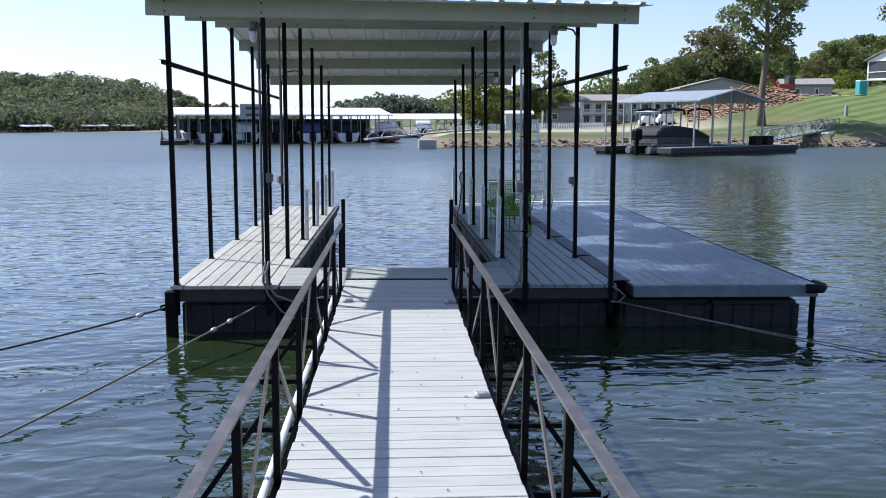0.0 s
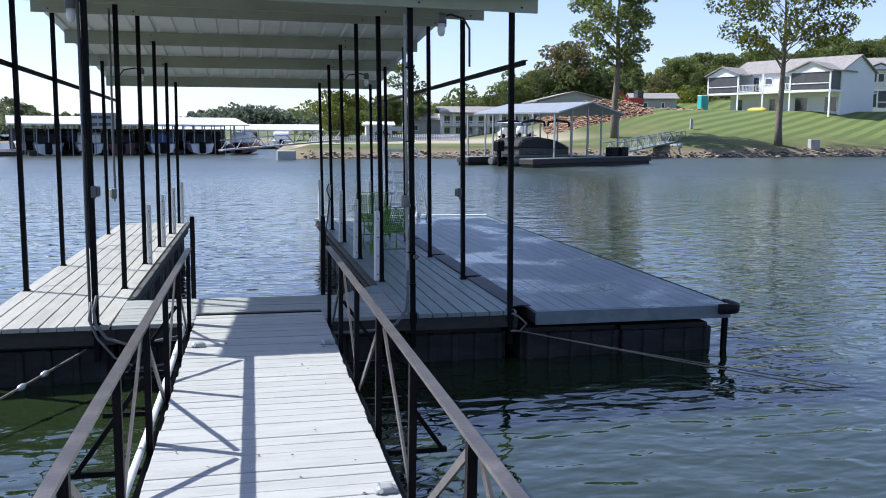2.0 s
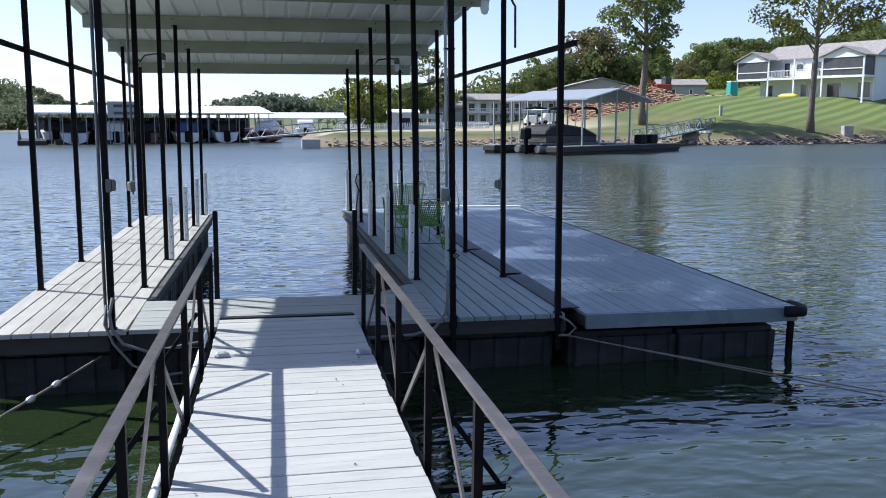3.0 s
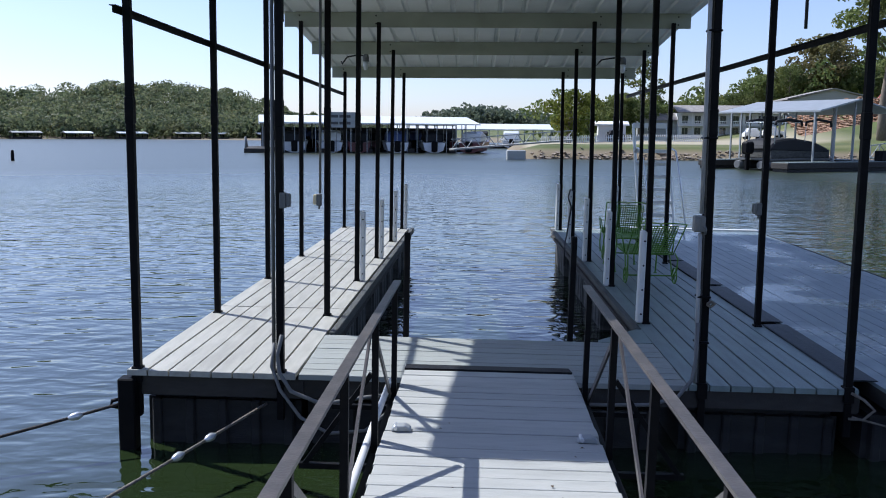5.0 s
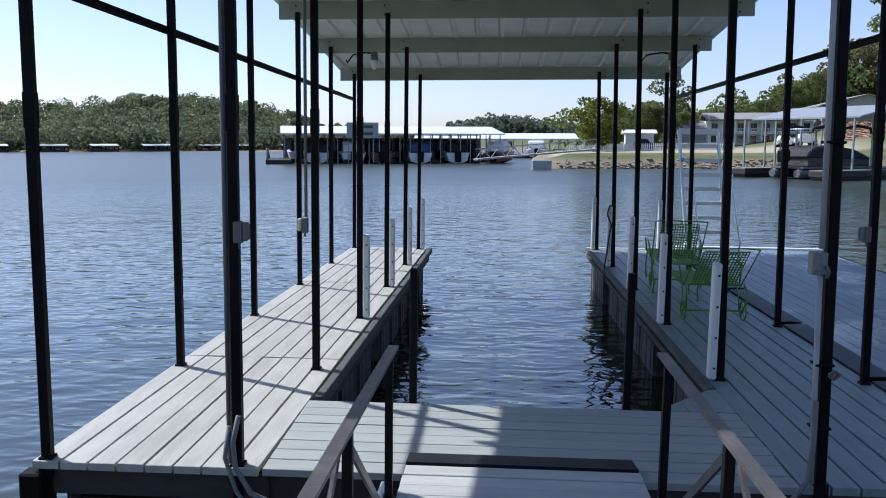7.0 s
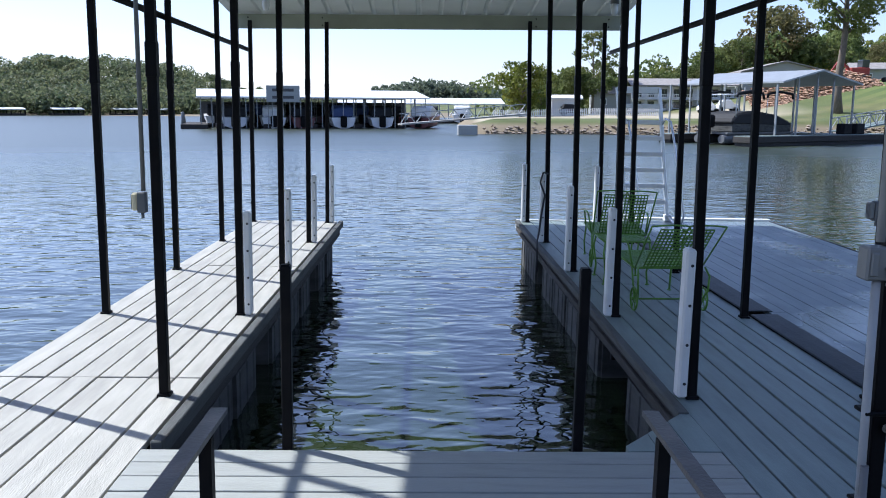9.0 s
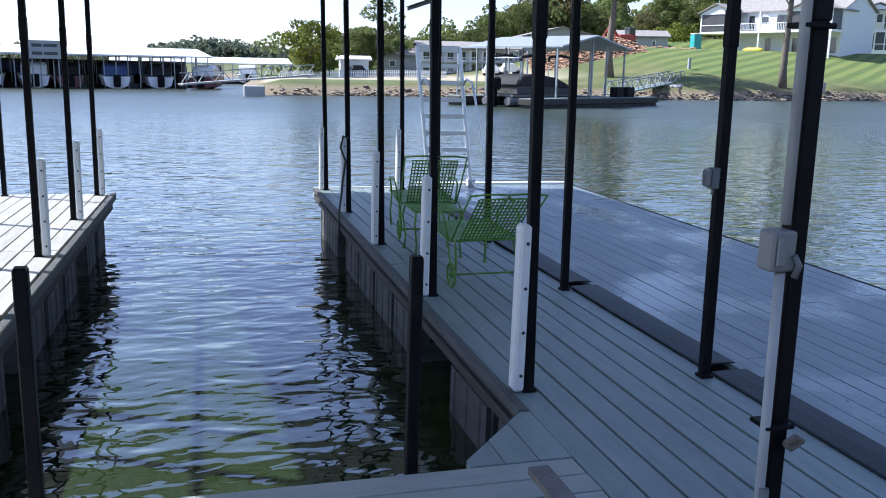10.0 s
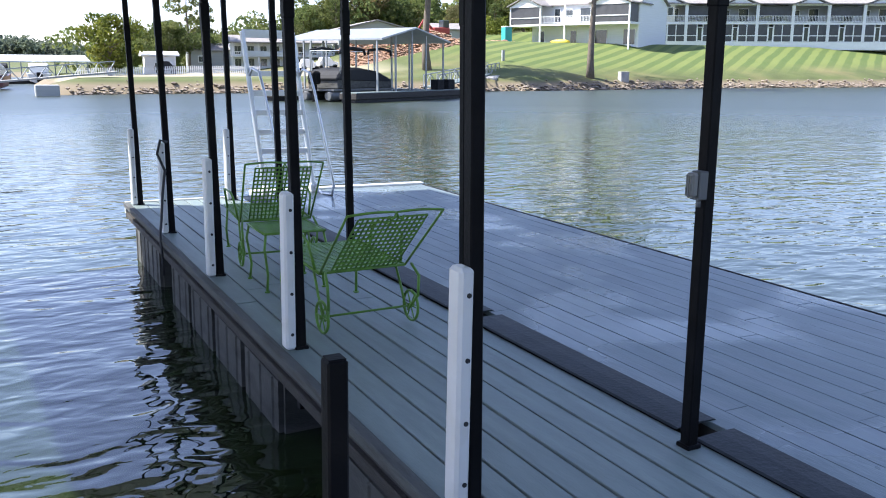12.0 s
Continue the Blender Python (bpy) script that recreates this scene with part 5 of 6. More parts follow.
    # second roof beyond
    far = thing("marina_dock", "further marina dock under a long low white roof", "marina")
    far.matrix_world = pose(-11, 131, WATER, 0, 0, 1) @ Matrix.Scale(1.37, 4)
    bm = B()
    prism(bm, [(0, 1.95), (4, 2.55), (8, 1.95), (8, 2.05), (4, 2.65), (0, 2.05)], "x", 0, 17.6)
    part("roof", bm, M["roof_metal"], far)
    bm = B()
    box(bm, 0, 17.6, 0, 8, -0.3, 0.3)
    part("walkway", bm, M["frame_wood"], far)
    for k in range(19):
        bm = B()
        box(bm, 0.2 + k * 0.95, 0.29 + k * 0.95, 0.1, 0.2, 0, 2.0)
        part("post", bm, M["grey_post"], far)
    for k, col in enumerate(("black_cover", "hull_blue", "black_cover", "hull_white")):
        simple_boat("distant moored boat under the far marina roof", 5, "hull_white", col, pose(-7 + k * 4.6, 128.5, WATER + 0.2, 0, 0, 88) @ Matrix.Scale(1.35, 4))
    # ramp bridge to the bank
    r = thing("ramp_bridge", "grey truss ramp from the marina to the bank", "bridge")
    p0, p1 = Vector((-1.0, 82.0, 0.2)), Vector((10.5, 87.5, 1.1))
    bm = B()
    bar(bm, p0, p1, 0.9, 0.14)
    part("bridge_deck", bm, M["concrete"], r)
    for k in range(17):
        a, c = p0.lerp(p1, k / 17), p0.lerp(p1, (k + 1) / 17)
        bm = B()
        bar(bm, a + Vector((0, 0, 0.9 * (k % 2))), c + Vector((0, 0, 0.9 * ((k + 1) % 2))), 0.06)
        part("diagonal", bm, M["grey_post"], r)
    bm = B()
    bar(bm, p0 + Vector((0, 0, 0.9)), p1 + Vector((0, 0, 0.9)), 0.08)
    part("rail", bm, M["grey_post"], r)
    cr = thing("ramp_pontoon", "weathered grey concrete pontoon below the marina ramp", "pontoon", at=(4.6, 78.4, WATER))
    bm = B()
    box(bm, -0.8, 0.8, -0.6, 0.6, -0.3, 0.8)
    part("block", bm, M["siding_grey"], cr, bevel=0.06)
    # far shore docks under the hill
    rs2 = np.random.RandomState(77)
    for k in range(11):
        x = -122 + k * 8.4 + rs2.uniform(-2, 2)
        y = 196 + (x + 95) * 0.96 - 1.2
        f = thing("shore_dock", "small roofed private dock on the far shore", "dock", "far shore docks", at=(x, y, WATER), turn=40)
        f.matrix_world = f.matrix_world @ Matrix.Scale(1.8, 4)
        w = rs2.uniform(1.0, 2.3)
        bm = B()
        prism(bm, [(-1.2, 0.72), (0, 0.92), (1.2, 0.72), (1.2, 0.8), (0, 1.0), (-1.2, 0.8)], "x", -w, w)
        part("roof", bm, M["roof_metal"] if k % 3 else M["siding_grey"], f)
        bm = B()
        box(bm, -w, w, -1, 1, -0.2, 0.25)
        part("walkway", bm, M["frame_wood"], f)
        for s in (-w + 0.1, 0, w - 0.1):
            for e in (-1, 0.9):
                bm = B()
                box(bm, s, s + 0.1, e, e + 0.1, 0, 0.8)
                part("post", bm, M["black_steel"], f)
    bu = thing("channel_buoy", "thin dark channel marker standing in open water", "buoy", at=(-31.8, 64.7, WATER))
    bm = B()
    tube(bm, [(0, 0, -0.5), (0, 0, 0.35), (0, 0, 0.72), (0, 0, 0.75)], [0.12, 0.12, 0.1, 0.03], 8)
    part("body", bm, M["black_steel"], bu)


marina()

# ---- things on the dock ----
M["green_iron"] = material("green_painted_iron", (0.115, 0.25, 0.03), 0.45, 0.1, 0.2, 9, stain=(0.05, 0.10, 0.02), stain_scale=12, stain_amount=0.5, bump=0.1)
M["pale_pvc"] = material("pale_grey_pvc", (0.19, 0.19, 0.18), 0.5, 0, 0.1, 6, stain=(0.16, 0.155, 0.14), stain_scale=8, stain_amount=0.4, bump=0.05)
M["conduit"] = material("pale_conduit", (0.34, 0.34, 0.33), 0.5, 0, 0.1, 6, stain=(0.22, 0.215, 0.2), stain_scale=8, stain_amount=0.4, bump=0.05)
M["beige_plastic"] = material("yellowed_plastic", (0.62, 0.55, 0.36), 0.5, 0, 0.08, 9, bump=0.05)
M["cable"] = material("grey_cable_sheath", (0.14, 0.14, 0.135), 0.6, 0, 0.1, 9, bump=0.1)
M["black_cable"] = material("black_cable_sheath", (0.02, 0.02, 0.022), 0.6, 0, 0.1, 9, bump=0.1)
M["rope"] = material("frayed_grey_rope", (0.25, 0.22, 0.18), 0.95, 0, 0.3, 30, bump=0.8)
M["rust_cable"] = material("dark_steel_cable", (0.06, 0.05, 0.045), 0.8, 0.3, 0.3, 30, bump=0.6)
M["lamp_glass"] = material("frosted_lamp_glass", (0.72, 0.74, 0.74), 0.2, 0, 0.05, 5, bump=0)
M["leaf_litter"] = material("dry_leaf_bits", (0.10, 0.07, 0.04), 0.9, 0, 0.3, 20, bump=0.2)


def build_bumper(x, y, z, top, side, warp):
    px, py, pz = warp(x, y, z)
    b = thing("dock_bumper", "white plastic bumper board bolted to a roof post", "bumper", "post bumpers", at=(px, py, pz))
    bm = B()
    x0, x1 = (-0.092, -0.036) if side < 0 else (0.036, 0.092)
    box(bm, x0, x1, -0.043, 0.045, 0.004, top)
    board = part("board", bm, M["white_plastic"], b, bevel=0.012)
    for k in range(4):
        h = 0.09 + k * (top - 0.18) / 3
        for fx, fy, d in (((x0 + x1) / 2, -0.043, (0, -1)),):
            bm = B()
            tube(bm, [(fx + 0.006, fy - 0.003, h), (fx + 0.006, fy + 0.004, h)], 0.009, 8)
            part("screw_hole", bm, M["dark_hole"], board)
    return b


for k in (1, 2, 3, 4, 5):
    build_bumper(RI, ROWS[k], 0, 0.85 if k < 4 else 0.82, -1, right)
build_bumper(RO, ROWS[5], 0, 0.8, -1, right)
for k in (2, 3, 4, 5):
    build_bumper(LI, ROWS[k], 0, 0.8, 1, left)


def build_outlet(x, y, z, side, cover, label):
    o = thing("outlet_box", label, "outlet box", "outlet boxes", at=(x, y, z))
    o.matrix_world = pose(x, y, z) @ Matrix.Diagonal((0.62, 0.66, 0.72, 1))
    bm = B()
    box(bm, -0.035, 0.035, -0.055, 0.02, -0.075, 0.075)
    part("back_box", bm, M["grey_plastic"], o, bevel=0.006)
    bm = B()
    s = side
    box(bm, min(0.035 * s, 0.085 * s), max(0.035 * s, 0.085 * s), -0.05, 0.015, -0.06, 0.068)
    lid = part("cover", bm, M[cover], o, bevel=0.012)
    for k in range(3):
        bm = B()
        box(bm, min(0.085 * s, 0.089 * s), max(0.085 * s, 0.089 * s), -0.04 + k * 0.018, -0.032 + k * 0.018, -0.05, 0.055)
        part("groove", bm, M["grey_plastic"], lid)
    bm = B()
    tube(bm, [(0.0, -0.02, -0.075), (0.0, -0.02, -0.115)], 0.014, 8)
    part("gland", bm, M["grey_plastic"], o)


build_outlet(-0.895, 10.85, 1.22, 1, "grey_plastic", "grey outlet box on a black roof post")
build_outlet(-0.965, 12.70, 1.06, -1, "beige_plastic", "outlet box with yellowed flap on a roof post")
build_outlet(2.985, 12.72, 1.07, -1, "pale_pvc", "weathered outlet box on an outer roof post")


def build_disconnect():
    o = thing("switch_box", "grey weatherproof switch box strapped to a roof post", "switch box", at=(1.945, 10.83, 1.13))
    o.matrix_world = o.matrix_world @ Matrix.Diagonal((0.8, 0.9, 0.85, 1))
    bm = B()
    box(bm, -0.048, 0.045, -0.045, 0.03, -0.064, 0.064)
    body = part("case", bm, M["pale_pvc"], o, bevel=0.008)
    bm = B()
    box(bm, -0.036, -0.004, -0.055, -0.045, -0.045, 0.045)
    part("flap", bm, M["pale_pvc"], body, bevel=0.005)
    bm = B()
    tube(bm, [(0.03, -0.05, -0.01), (0.045, -0.06, -0.04), (0.04, -0.05, -0.08)], 0.011, 8)
    part("lever", bm, M["grey_plastic"], body)
    c = thing("post_conduit", "grey plastic conduit running up the roof post", "conduit", "post conduits", at=(0, 0, 0))
    bm = B()
    tube(bm, [(1.985, 10.815, 0.02), (1.955, 10.815, 1.07)], 0.014, 10)
    part("pipe", bm, M["conduit"], c)
    bm = B()
    tube(bm, [(1.955, 10.815, 1.2), (1.915, 10.815, 2.9)], 0.014, 10)
    part("pipe", bm, M["conduit"], c)
    for z in (0.3, 0.62, 1.7, 2.4):
        bm = B()
        s = -0.0227 * z
        box(bm, 1.974 + s, 2.068 + s, 10.799, 10.880, z, z + 0.014)
        part("strap", bm, M["black_steel"], c, bevel=0.004)
    bm = B()
    tube(bm, [(2.03, 10.80, 0.58), (2.05, 10.79, 0.60), (2.08, 10.80, 0.585), (2.055, 10.81, 0.56), (2.03, 10.80, 0.58)], 0.012, 6)
    part("knot", bm, M["rope"], c)
    c2 = thing("post_conduit", "thin pale conduit running up the inner roof post", "conduit", "post conduits")
    bm = B()
    tube(bm, [(-0.955, 12.68, 1.12), (-0.955, 12.68, 3.05)], 0.012, 8)
    part("pipe", bm, M["grey_plastic"], c2)
    c3 = thing("post_conduit", "thin pale conduit running up the front roof post", "conduit", "post conduits")
    bm = B()
    tube(bm, [(-0.972, 10.87, 0.0), (-0.972, 10.87, 2.9)], 0.014, 8)
    part("pipe", bm, M["grey_plastic"], c3)


build_disconnect()


def build_lamp(x, y, z, hx, hz):
    l = thing("roof_lamp", "jar-shaped outdoor lamp on a bent conduit under the roof", "lamp", "roof lamps", at=(x, y, z))
    bm = B()
    tube(bm, [(0, 0, 0.10), (0, 0, 0.07), (0, 0, -0.0)], [0.03, 0.045, 0.045], 12)
    part("cap", bm, M["grey_plastic"], l)
    bm = B()
    tube(bm, [(0, 0, 0.0), (0, 0, -0.07), (0, 0, -0.11), (0, 0, -0.12)], [0.036, 0.038, 0.028, 0.008], 12)
    part("jar", bm, M["lamp_glass"], l)
    bm = B()
    pts = [(0.03, 0, 0.07), (0.3 * hx, 0, 0.09), (0.75 * hx, 0, 0.06), (0.97 * hx, 0, -0.04), (hx, 0, hz)]
    tube(bm, pts, 0.011, 8)
    part("conduit", bm, M["black_cable"], l)


build_lamp(-1.04, 10.92, 2.82, 0.13, -0.4)
build_lamp(2.30, 10.92, 2.84, 0.29, -0.4)
build_lamp(-1.1, 17.3, 2.62, -0.35, 0.0)
build_lamp(2.52, 17.3, 2.65, -0.4, 0.1)


def build_chair(back_y, back_z):
    c = thing("garden_chair", "green wrought-iron lounge chair with wheels and pierced back", "chair", "green lounge chairs")
    g = M["green_iron"]
    W = 0.27
    b0, b1 = Vector((0, 0.06, 0.335)), Vector((0, back_y, back_z))
    n = (b1 - b0)
    # back: frame, scrolls and lattice
    bm = B()
    tube(bm, [(-W, b0.y, b0.z), (-W - 0.015, b1.y, b1.z)], 0.0072, 6)
    tube(bm, [(W, b0.y, b0.z), (W + 0.015, b1.y, b1.z)], 0.0072, 6)
    tube(bm, [(-W, b0.y, b0.z), (W, b0.y, b0.z)], 0.0085, 6)
    part("back_frame", bm, g, c)
    for s in (-1, 1):
        bm = B()
        pts = []
        for k in range(9):
            t = k / 8
            pts.append((s * (W + 0.015) * (1 - t), b1.y - 0.02 * math.sin(t * math.pi), b1.z + 0.013 * math.sin(t * math.pi * 0.9)))
        pts += [(s * 0.012, b1.y, b1.z - 0.025), (s * 0.035, b1.y, b1.z - 0.035), (s * 0.045, b1.y, b1.z - 0.015)]
        tube(bm, pts, 0.0075, 6)
        part("scroll", bm, g, c)
    bm = B()
    inner = 0.205
    for k in range(15):
        x = -inner + 2 * inner * k / 14
        bar(bm, (x, b0.y - 0.012, b0.z + 0.01), (x, b1.y + 0.035, b1.z - 0.03), 0.011, 0.003)
    for k in range(14):
        p = b0.lerp(b1, 0.03 + 0.90 * k / 13)
        bar(bm, (-inner, p.y, p.z), (inner, p.y, p.z), 0.003, 0.011)
    part("back_lattice", bm, g, c)
    # seat
    bm = B()
    tube(bm, [(-W, 0.06, 0.335), (-W, 0.72, 0.36), (-W + 0.04, 0.76, 0.35), (W - 0.04, 0.76, 0.35), (W, 0.72, 0.36), (W, 0.06, 0.335)], 0.009, 6)
    part("seat_frame", bm, g, c)
    bm = B()
    for k in range(17):
        x = -0.25 + 0.5 * k / 16
        bar(bm, (x, 0.07, 0.336), (x, 0.75, 0.356), 0.017, 0.003)
    for k in range(22):
        y = 0.075 + k * 0.0315
        bar(bm, (-0.255, y, 0.337 + 0.03 * (y - 0.07)), (0.255, y, 0.337 + 0.03 * (y - 0.07)), 0.017, 0.003)
    part("seat_lattice", bm, g, c)
    # arms
    for s in (-1, 1):
        bm = B()
        tube(bm, [(s * (W + 0.005), 0.12, 0.345), (s * (W + 0.03), 0.16, 0.50), (s * (W + 0.035), 0.25, 0.535), (s * (W + 0.035), 0.5, 0.525), (s * (W + 0.02), 0.56, 0.48), (s * (W + 0.005), 0.56, 0.355)], 0.0085, 6)
        part("arm", bm, g, c)
        bm = B()
        tube(bm, [(s * W, -0.02, 0.36), (s * (W + 0.015), -0.09, 0.30), (s * (W + 0.01), -0.09, 0.18), (s * (W - 0.01), -0.03, 0.10), (s * (W - 0.005), 0.0, 0.075)], 0.009, 6)
        part("rear_leg", bm, g, c)
        bm = B()
        tube(bm, [(s * (W - 0.01), 0.18, 0.34), (s * (W - 0.005), 0.1, 0.2), (s * (W - 0.01), 0.03, 0.09)], 0.008, 6)
        part("rear_brace", bm, g, c)
        bm = B()
        tube(bm, [(s * (W - 0.02), 0.70, 0.35), (s * (W - 0.01), 0.74, 0.15), (s * (W - 0.02), 0.72, 0.012)], 0.009, 6)
        part("front_leg", bm, g, c)
        bm = B()
        tube(bm, [(s * (W - 0.02), 0.72, 0.008), (s * (W - 0.02), 0.72, 0.016)], 0.02, 8)
        part("foot", bm, g, c)
        # spoked wheel
        bm = B()
        R = 0.098
        tube(bm, [(s * (W + 0.012), R * 0.92 * math.cos(a), R + R * 0.92 * math.sin(a)) for a in [2 * math.pi * k / 20 for k in range(21)]], 0.0085, 6, False)
        wheel = part("wheel", bm, g, c)
        bm = B()
        for k in range(6):
            a = math.pi * k / 3
            bar(bm, (s * (W + 0.012), 0, R), (s * (W + 0.012), R * 0.9 * math.cos(a), R + R * 0.9 * math.sin(a)), 0.006)
        part("spokes", bm, g, wheel)
        bm = B()
        tube(bm, [(s * (W - 0.01), 0, R), (s * (W + 0.03), 0, R)], 0.014, 8)
        part("hub", bm, g, wheel)
    bm = B()
    tube(bm, [(-W, 0, 0.098), (W, 0, 0.098)], 0.007, 6)
    tube(bm, [(-W + 0.01, 0.03, 0.088), (W - 0.01, 0.03, 0.088)], 0.006, 6)
    part("axle", bm, g, c)
    return c


build_chair(-0.36, 0.73).matrix_world = pose(2.50, 14.74, 0.0, 0, 0, 2)
build_chair(-0.27, 0.80).matrix_world = pose(2.53, 16.56, -0.012, 0, 0, -4)


def build_side_table():
    t = thing("side_table", "small green wrought-iron side table between the chairs", "table", at=(2.40, 15.95, -0.01))
    g = M["green_iron"]
    bm = B()
    for k in range(12):
        x = -0.2 + 0.4 * k / 11
        bar(bm, (x, -0.2, 0.4), (x, 0.2, 0.4), 0.024, 0.003)
    for k in range(12):
        y = -0.2 + 0.4 * k / 11
        bar(bm, (-0.2, y, 0.402), (0.2, y, 0.402), 0.024, 0.003)
    part("top", bm, g, t)
    bm = B()
    tube(bm, [(-0.21, -0.21, 0.4), (0.21, -0.21, 0.4), (0.21, 0.21, 0.4), (-0.21, 0.21, 0.4), (-0.21, -0.21, 0.4)], 0.009, 6)
    part("rim", bm, g, t)
    for sx in (-1, 1):
        for sy in (-1, 1):
            bm = B()
            tube(bm, [(sx * 0.2, sy * 0.2, 0.4), (sx * 0.215, sy * 0.22, 0.3), (sx * 0.19, sy * 0.2, 0.12), (sx * 0.2, sy * 0.21, 0.012)], 0.0085, 6)
            part("leg", bm, g, t)
            bm = B()
            tube(bm, [(sx * 0.2, sy * 0.21, 0.004), (sx * 0.2, sy * 0.21, 0.014)], 0.018, 8)
            part("foot", bm, g, t)


build_side_table()


def build_ladder():
    l = thing("swim_ladder", "tall aluminium swim ladder raised at the end of the platform", "ladder")
    a = M["alu"]
    foot, top = [Vector((3.44, 20.0, 0.02)), Vector((4.03, 20.0, 0.02))], [Vector((3.26, 20.16, 1.85)), Vector((3.85, 20.16, 1.85))]
    for p, q in zip(foot, top):
        bm = B()
        bar(bm, p, q, 0.042, 0.07)
        part("side_rail", bm, a, l, bevel=0.006)
        bm = B()
        mid = p.lerp(q, 0.72)
        tube(bm, [mid, mid + Vector((0.02, -0.1, 0.1)), mid + Vector((0.06, -0.22, 0.06)), mid + Vector((0.09, -0.3, -0.15)), p + Vector((0.10, -0.42, 0.12)), p + Vector((0.08, -0.40, 0.0)), p + Vector((0.02, -0.24, -0.005)), p + Vector((0.0, -0.06, 0.05))], 0.016, 8)
        part("hand_loop", bm, a, l)
        bm = B()
        box(bm, p.x - 0.05, p.x + 0.05, p.y - 0.06, p.y + 0.05, 0.006, 0.10)
        part("hinge_bracket", bm, M["white_plastic"], l, bevel=0.01)
    for k in range(8):
        t = 0.14 + 0.845 * k / 7
        p, q = foot[0].lerp(top[0], t), foot[1].lerp(top[1], t)
        bm = B()
        bar(bm, p, q, 0.04, 0.062 if k < 7 else 0.09)
        step = part("tread", bm, a, l, bevel=0.004)
        for dz in (-0.018, 0.0, 0.018):
            bm = B()
            bar(bm, p + Vector((0.03, -0.021, dz)), q + Vector((-0.03, -0.021, dz)), 0.006, 0.008)
            part("grip_rib", bm, a, step)


build_ladder()


def sag(p, q, drop, n=14):
    p, q = Vector(p), Vector(q)
    return [p.lerp(q, k / n) - Vector((0, 0, drop * 4 * (k / n) * (1 - k / n))) for k in range(n + 1)]


def build_lines():
    def line(label, pts, r, mat, knots=()):
        t = thing("mooring_line", label, "rope", "mooring lines")
        bm = B()
        tube(bm, pts, r, 6)
        body = part("line", bm, M[mat], t)
        for i in knots:
            bm = B()
            c = Vector(pts[i])
            d = (Vector(pts[i + 1]) - c).normalized()
            tube(bm, [c - d * 0.05, c - d * 0.02, c + d * 0.02, c + d * 0.05], [r, r * 2.4, r * 2.2, r], 8)
            part("clamp", bm, M["alu"], t)
    line("dark steel mooring cable running from the dock corner to the water", sag((-2.0, 10.82, -0.24), (-6.2, 8.1, -0.62), 0.10), 0.012, "rust_cable", (1,))
    line("frayed rope running from the dock front to the water", sag((-1.01, 10.8, -0.22), (-2.75, 7.2, -0.56), 0.03), 0.011, "rope", (2, 3))
    line("pale mooring cable running from the dock into the water", sag((3.08, 10.8, -0.19), (7.6, 7.9, -0.64), 0.02), 0.007, "rope")
    line("second pale mooring cable beside the first", sag((3.12, 10.78, -0.2), (8.4, 7.7, -0.64), 0.04), 0.006, "rope")
    # coil of rope round the outer right post
    c = thing("rope_loop", "pale rope looped round the post foot at the platform corner", "rope")
    bm = B()
    tube(bm, [(3.06, 10.80, -0.02), (3.14, 10.78, -0.06), (3.2, 10.74, -0.12), (3.14, 10.77, -0.2), (3.05, 10.79, -0.2)], 0.011, 6)
    part("strand", bm, M["rope"], c)
    # hoses and cables at the left post foot
    h = thing("shore_cable", "grey power cables sagging from a roof post to the gangway", "cable")
    bm = B()
    tube(bm, [(-0.90, 10.80, 0.28), (-0.93, 10.79, 0.14), (-0.91, 10.76, 0.02), (-0.82, 10.72, -0.1), (-0.6, 10.68, -0.17), (-0.3, 10.7, -0.12), (-0.12, 10.72, -0.1)], 0.014, 8)
    part("cable", bm, M["cable"], h)
    bm = B()
    tube(bm, [(-0.955, 10.81, 0.22), (-0.97, 10.78, 0.06), (-0.9, 10.74, -0.1), (-0.75, 10.7, -0.28), (-0.55, 10.68, -0.38), (-0.3, 10.7, -0.36), (-0.12, 10.7, -0.2)], 0.012, 8)
    part("cable", bm, M["cable"], h)
    h2 = thing("shore_cable", "single grey cable sagging from a roof post to the gangway", "cable")
    bm = B()
    tube(bm, [(1.975, 10.80, 0.45), (1.975, 10.79, 0.2), (1.95, 10.77, 0.05), (1.85, 10.74, -0.07), (1.65, 10.72, -0.12), (1.35, 10.72, -0.13), (1.17, 10.72, -0.13)], 0.014, 8)
    part("cable", bm, M["cable"], h2)
    # extension cord on a far bumper
    e = thing("extension_cord", "black extension cord hanging on a bumper post", "cable")
    bm = B()
    tube(bm, [(2.02, 18.11, 0.8), (1.96, 18.09, 0.82), (1.93, 18.1, 0.7), (1.99, 18.1, 0.55), (1.96, 18.1, 0.35), (1.93, 18.05, 0.12), (1.89, 17.9, 0.03), (1.87, 17.75, -0.1), (1.87, 17.7, -0.3)], 0.012, 6)
    part("cord", bm, M["black_cable"], e)


build_lines()


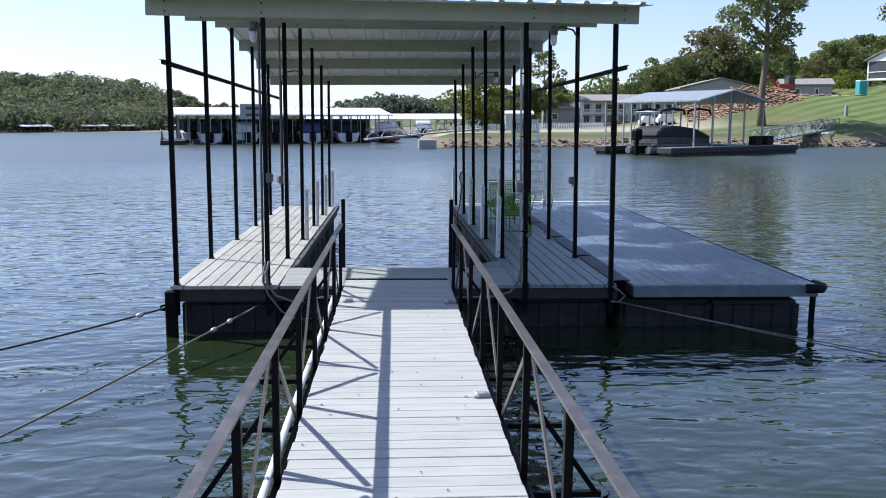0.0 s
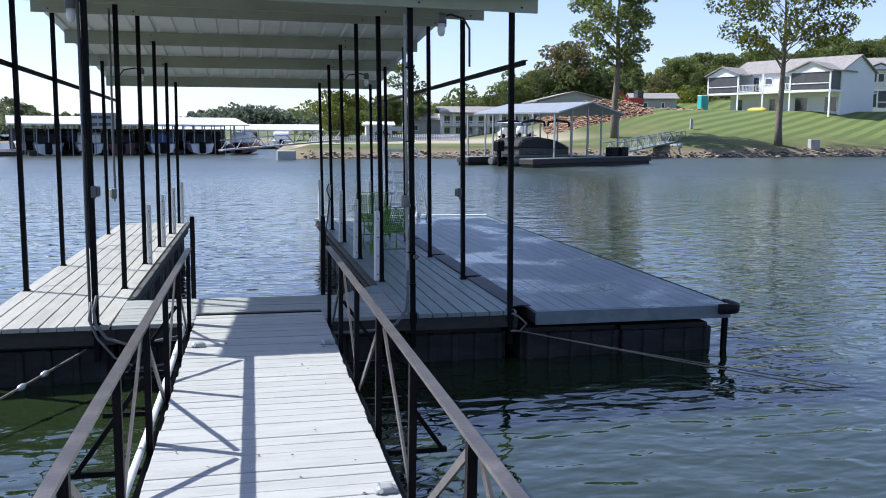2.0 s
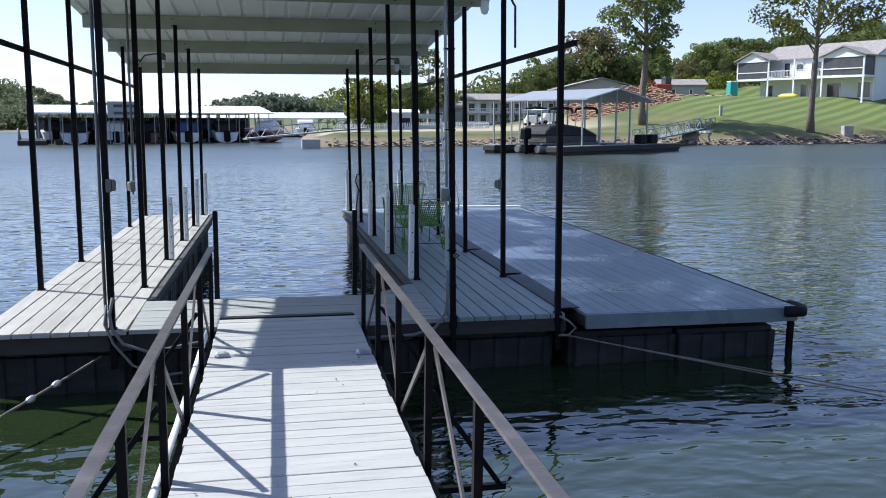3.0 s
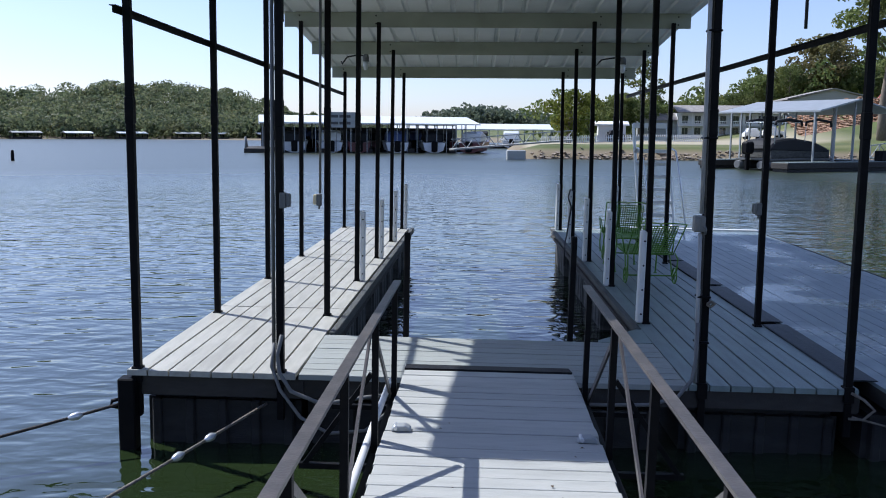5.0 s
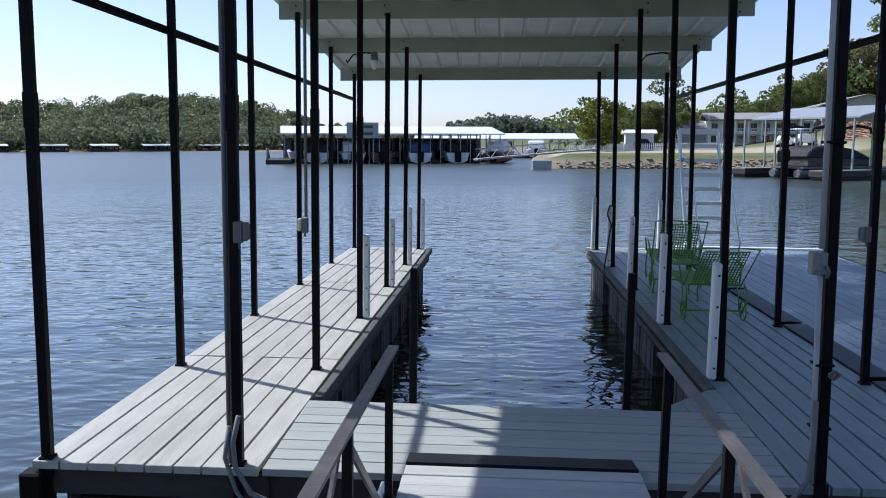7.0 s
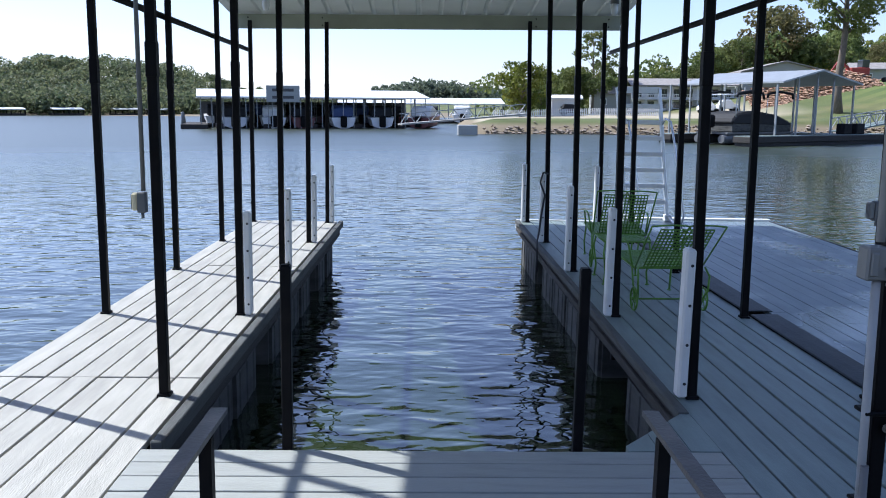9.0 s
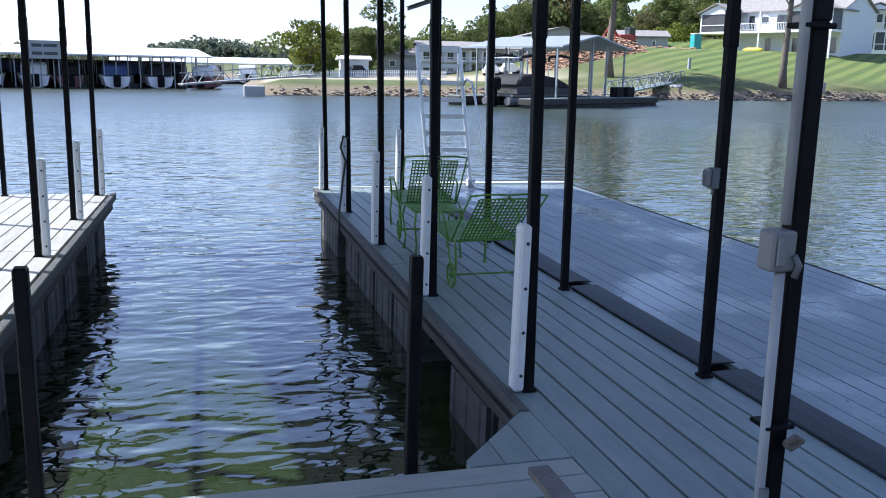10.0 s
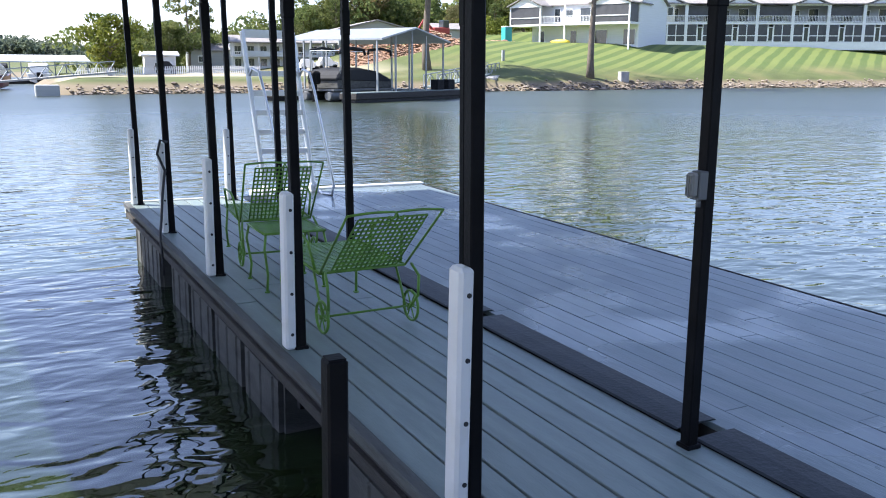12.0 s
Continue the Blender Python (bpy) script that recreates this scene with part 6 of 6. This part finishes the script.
def build_small():
    for u, y, label in ((0.09, 9.5, "small grey metal latch on the gangway edge"), (GW - 0.07, 9.4, "small grey metal latch on the gangway edge"), (GW - 0.06, 6.4, "small bent metal bracket on the gangway edge")):
        x, yy, z = gang(u, y, 0.0)
        c = thing("deck_latch", label, "latch", "gangway latches", at=(x, yy, z))
        bm = B()
        prism(bm, [(-0.055, 0.0), (0.055, 0.0), (0.05, 0.02), (0.02, 0.035), (-0.03, 0.03), (-0.05, 0.015)], "y", -0.03, 0.03)
        part("plate", bm, M["grey_post"], c, bevel=0.005)
        bm = B()
        tube(bm, [(-0.03, -0.035, 0.02), (-0.03, 0.035, 0.02)], 0.012, 8)
        part("pin", bm, M["alu"], c)
    v, f = [], []
    for k in range(60):
        u, y = random.uniform(0.05, GW - 0.05), random.uniform(1.5, 9.8)
        x, yy, z = gang(u, y, 0.004)
        r, a = random.uniform(0.005, 0.014), random.uniform(0, 6)
        n = len(v)
        v += [(x + r * math.cos(a), yy + r * math.sin(a), z), (x - r * 0.6 * math.sin(a), yy + r * 0.6 * math.cos(a), z + 0.006), (x - r * math.cos(a), yy - r * math.sin(a), z + 0.002), (x + r * 0.6 * math.sin(a), yy - r * 0.6 * math.cos(a), z + 0.004)]
        f += [(n, n + 1, n + 2), (n, n + 2, n + 3)]
    m = bpy.data.meshes.new("leaf_litter")
    m.from_pydata(v, [], f)
    m.materials.append(M["leaf_litter"])
    tagged(new("leaf_litter", m), "scattered dry leaf bits on the gangway planks", "leaves", kind="stuff")
    # anchor bracket on the left front corner
    c = thing("corner_bracket", "heavy black steel bracket at the dock's front corner", "bracket", at=(-2.0, 10.82, -0.1))
    bm = B()
    box(bm, -0.06, 0.06, -0.06, 0.05, -0.55, 0.04)
    part("plate", bm, M["black_steel"], c, bevel=0.01)
    bm = B()
    tube(bm, [(-0.06, -0.02, -0.12), (-0.11, -0.03, -0.13), (-0.12, -0.03, -0.17), (-0.06, -0.02, -0.18)], 0.014, 8)
    part("eye", bm, M["black_steel"], c)


build_small()

# ---- planks ----
def build_planks():
    def lay(bm, mat, parent):
        part("plank", bm, mat, parent)
    # near-black sheets added under the planks stand in for shade in the gaps
    M["gap_dirt"] = material("black_gap_shade", (0.008, 0.008, 0.008), 0.95, bump=0, spec=0.1)
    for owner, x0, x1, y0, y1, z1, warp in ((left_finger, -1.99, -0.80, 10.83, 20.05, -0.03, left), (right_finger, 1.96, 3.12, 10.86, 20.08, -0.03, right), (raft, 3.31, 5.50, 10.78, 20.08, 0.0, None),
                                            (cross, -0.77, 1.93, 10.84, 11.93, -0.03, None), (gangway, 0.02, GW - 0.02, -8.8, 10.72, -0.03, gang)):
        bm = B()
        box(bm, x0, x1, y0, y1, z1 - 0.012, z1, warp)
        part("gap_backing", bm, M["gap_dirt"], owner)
    # left finger, lengthwise
    x = -2.0
    for k in range(8):
        w = 0.1375 + 0.003 * random.random()
        for a, c in ((10.80, 13.0 + 0.02 * random.random()), (13.03, 16.6), (16.62, 20.08)):
            lay(plank_mesh("plank", x, x + w, a, c, -0.042, 0.0 + random.uniform(-0.003, 0.002), M["deck_left"], left), M["deck_left"], left_finger)
        x += 0.1505
    # right finger, lengthwise, first board cut back along the slip
    x = 1.95
    for k in range(8):
        w = 0.1345 + 0.003 * random.random()
        a0 = 10.82
        cuts = [a0, 15.2 + 0.9 * random.random(), 20.1]
        for a, c in zip(cuts, cuts[1:]):
            lay(plank_mesh("plank", x, x + w, a + 0.002, c - 0.003, -0.042, random.uniform(-0.003, 0.002), M["deck_right"], right), M["deck_right"], right_finger)
        x += 0.1475
    # raft
    x = 3.30
    for k in range(15):
        cuts = [10.762, 12.4 + 2.5 * random.random(), 16.2 + 2 * random.random(), 20.1]
        for a, c in zip(cuts, cuts[1:]):
            lay(plank_mesh("plank", x, x + 0.1438, a + 0.0015, c - 0.0015, -0.02, 0.008 + random.uniform(-0.0015, 0.0015), M["raft_deck"], None, 0.002), M["raft_deck"], raft)
        x += 0.1483
    # cross deck
    y = 10.81
    for k in range(8):
        end = 1.945
        lay(plank_mesh("plank", -0.785, end - 0.01 * random.random(), y, y + 0.135, -0.042, random.uniform(-0.004, 0.001), M["deck_cross"]), M["deck_cross"], cross)
        y += 0.144
    # corner gusset boards
    for k, (x0, x1) in enumerate(((1.80, 1.945), (1.65, 1.795), (1.50, 1.645))):
        bm = B()
        y1 = 11.965 + (x0 - 1.45) * 1.1
        prism(bm, [(x0, 11.962), (x1, 11.962), (x1, 11.962 + (x1 - 1.45) * 1.1), (x0, y1)], "z", -0.042, -0.001)
        lay(bm, M["deck_right"], cross)
    # gangway
    y = 10.735
    k = 0
    while y > -8.9:
        w = 0.118
        bm = B()
        box(bm, random.uniform(-0.008, 0.004), GW + random.uniform(-0.004, 0.008), y - w, y, -0.04, random.uniform(-0.003, 0.002))
        bmesh.ops.bevel(bm, geom=[e for e in bm.edges if all(v.co.z > -0.02 for v in e.verts)], offset=0.003, segments=1, affect="EDGES")
        for v in bm.verts:
            v.co = Vector(gang(*v.co))
        lay(bm, M["deck_gang"], gangway)
        y -= w + (0.004 if random.random() < 0.5 else 0.009)


build_planks()


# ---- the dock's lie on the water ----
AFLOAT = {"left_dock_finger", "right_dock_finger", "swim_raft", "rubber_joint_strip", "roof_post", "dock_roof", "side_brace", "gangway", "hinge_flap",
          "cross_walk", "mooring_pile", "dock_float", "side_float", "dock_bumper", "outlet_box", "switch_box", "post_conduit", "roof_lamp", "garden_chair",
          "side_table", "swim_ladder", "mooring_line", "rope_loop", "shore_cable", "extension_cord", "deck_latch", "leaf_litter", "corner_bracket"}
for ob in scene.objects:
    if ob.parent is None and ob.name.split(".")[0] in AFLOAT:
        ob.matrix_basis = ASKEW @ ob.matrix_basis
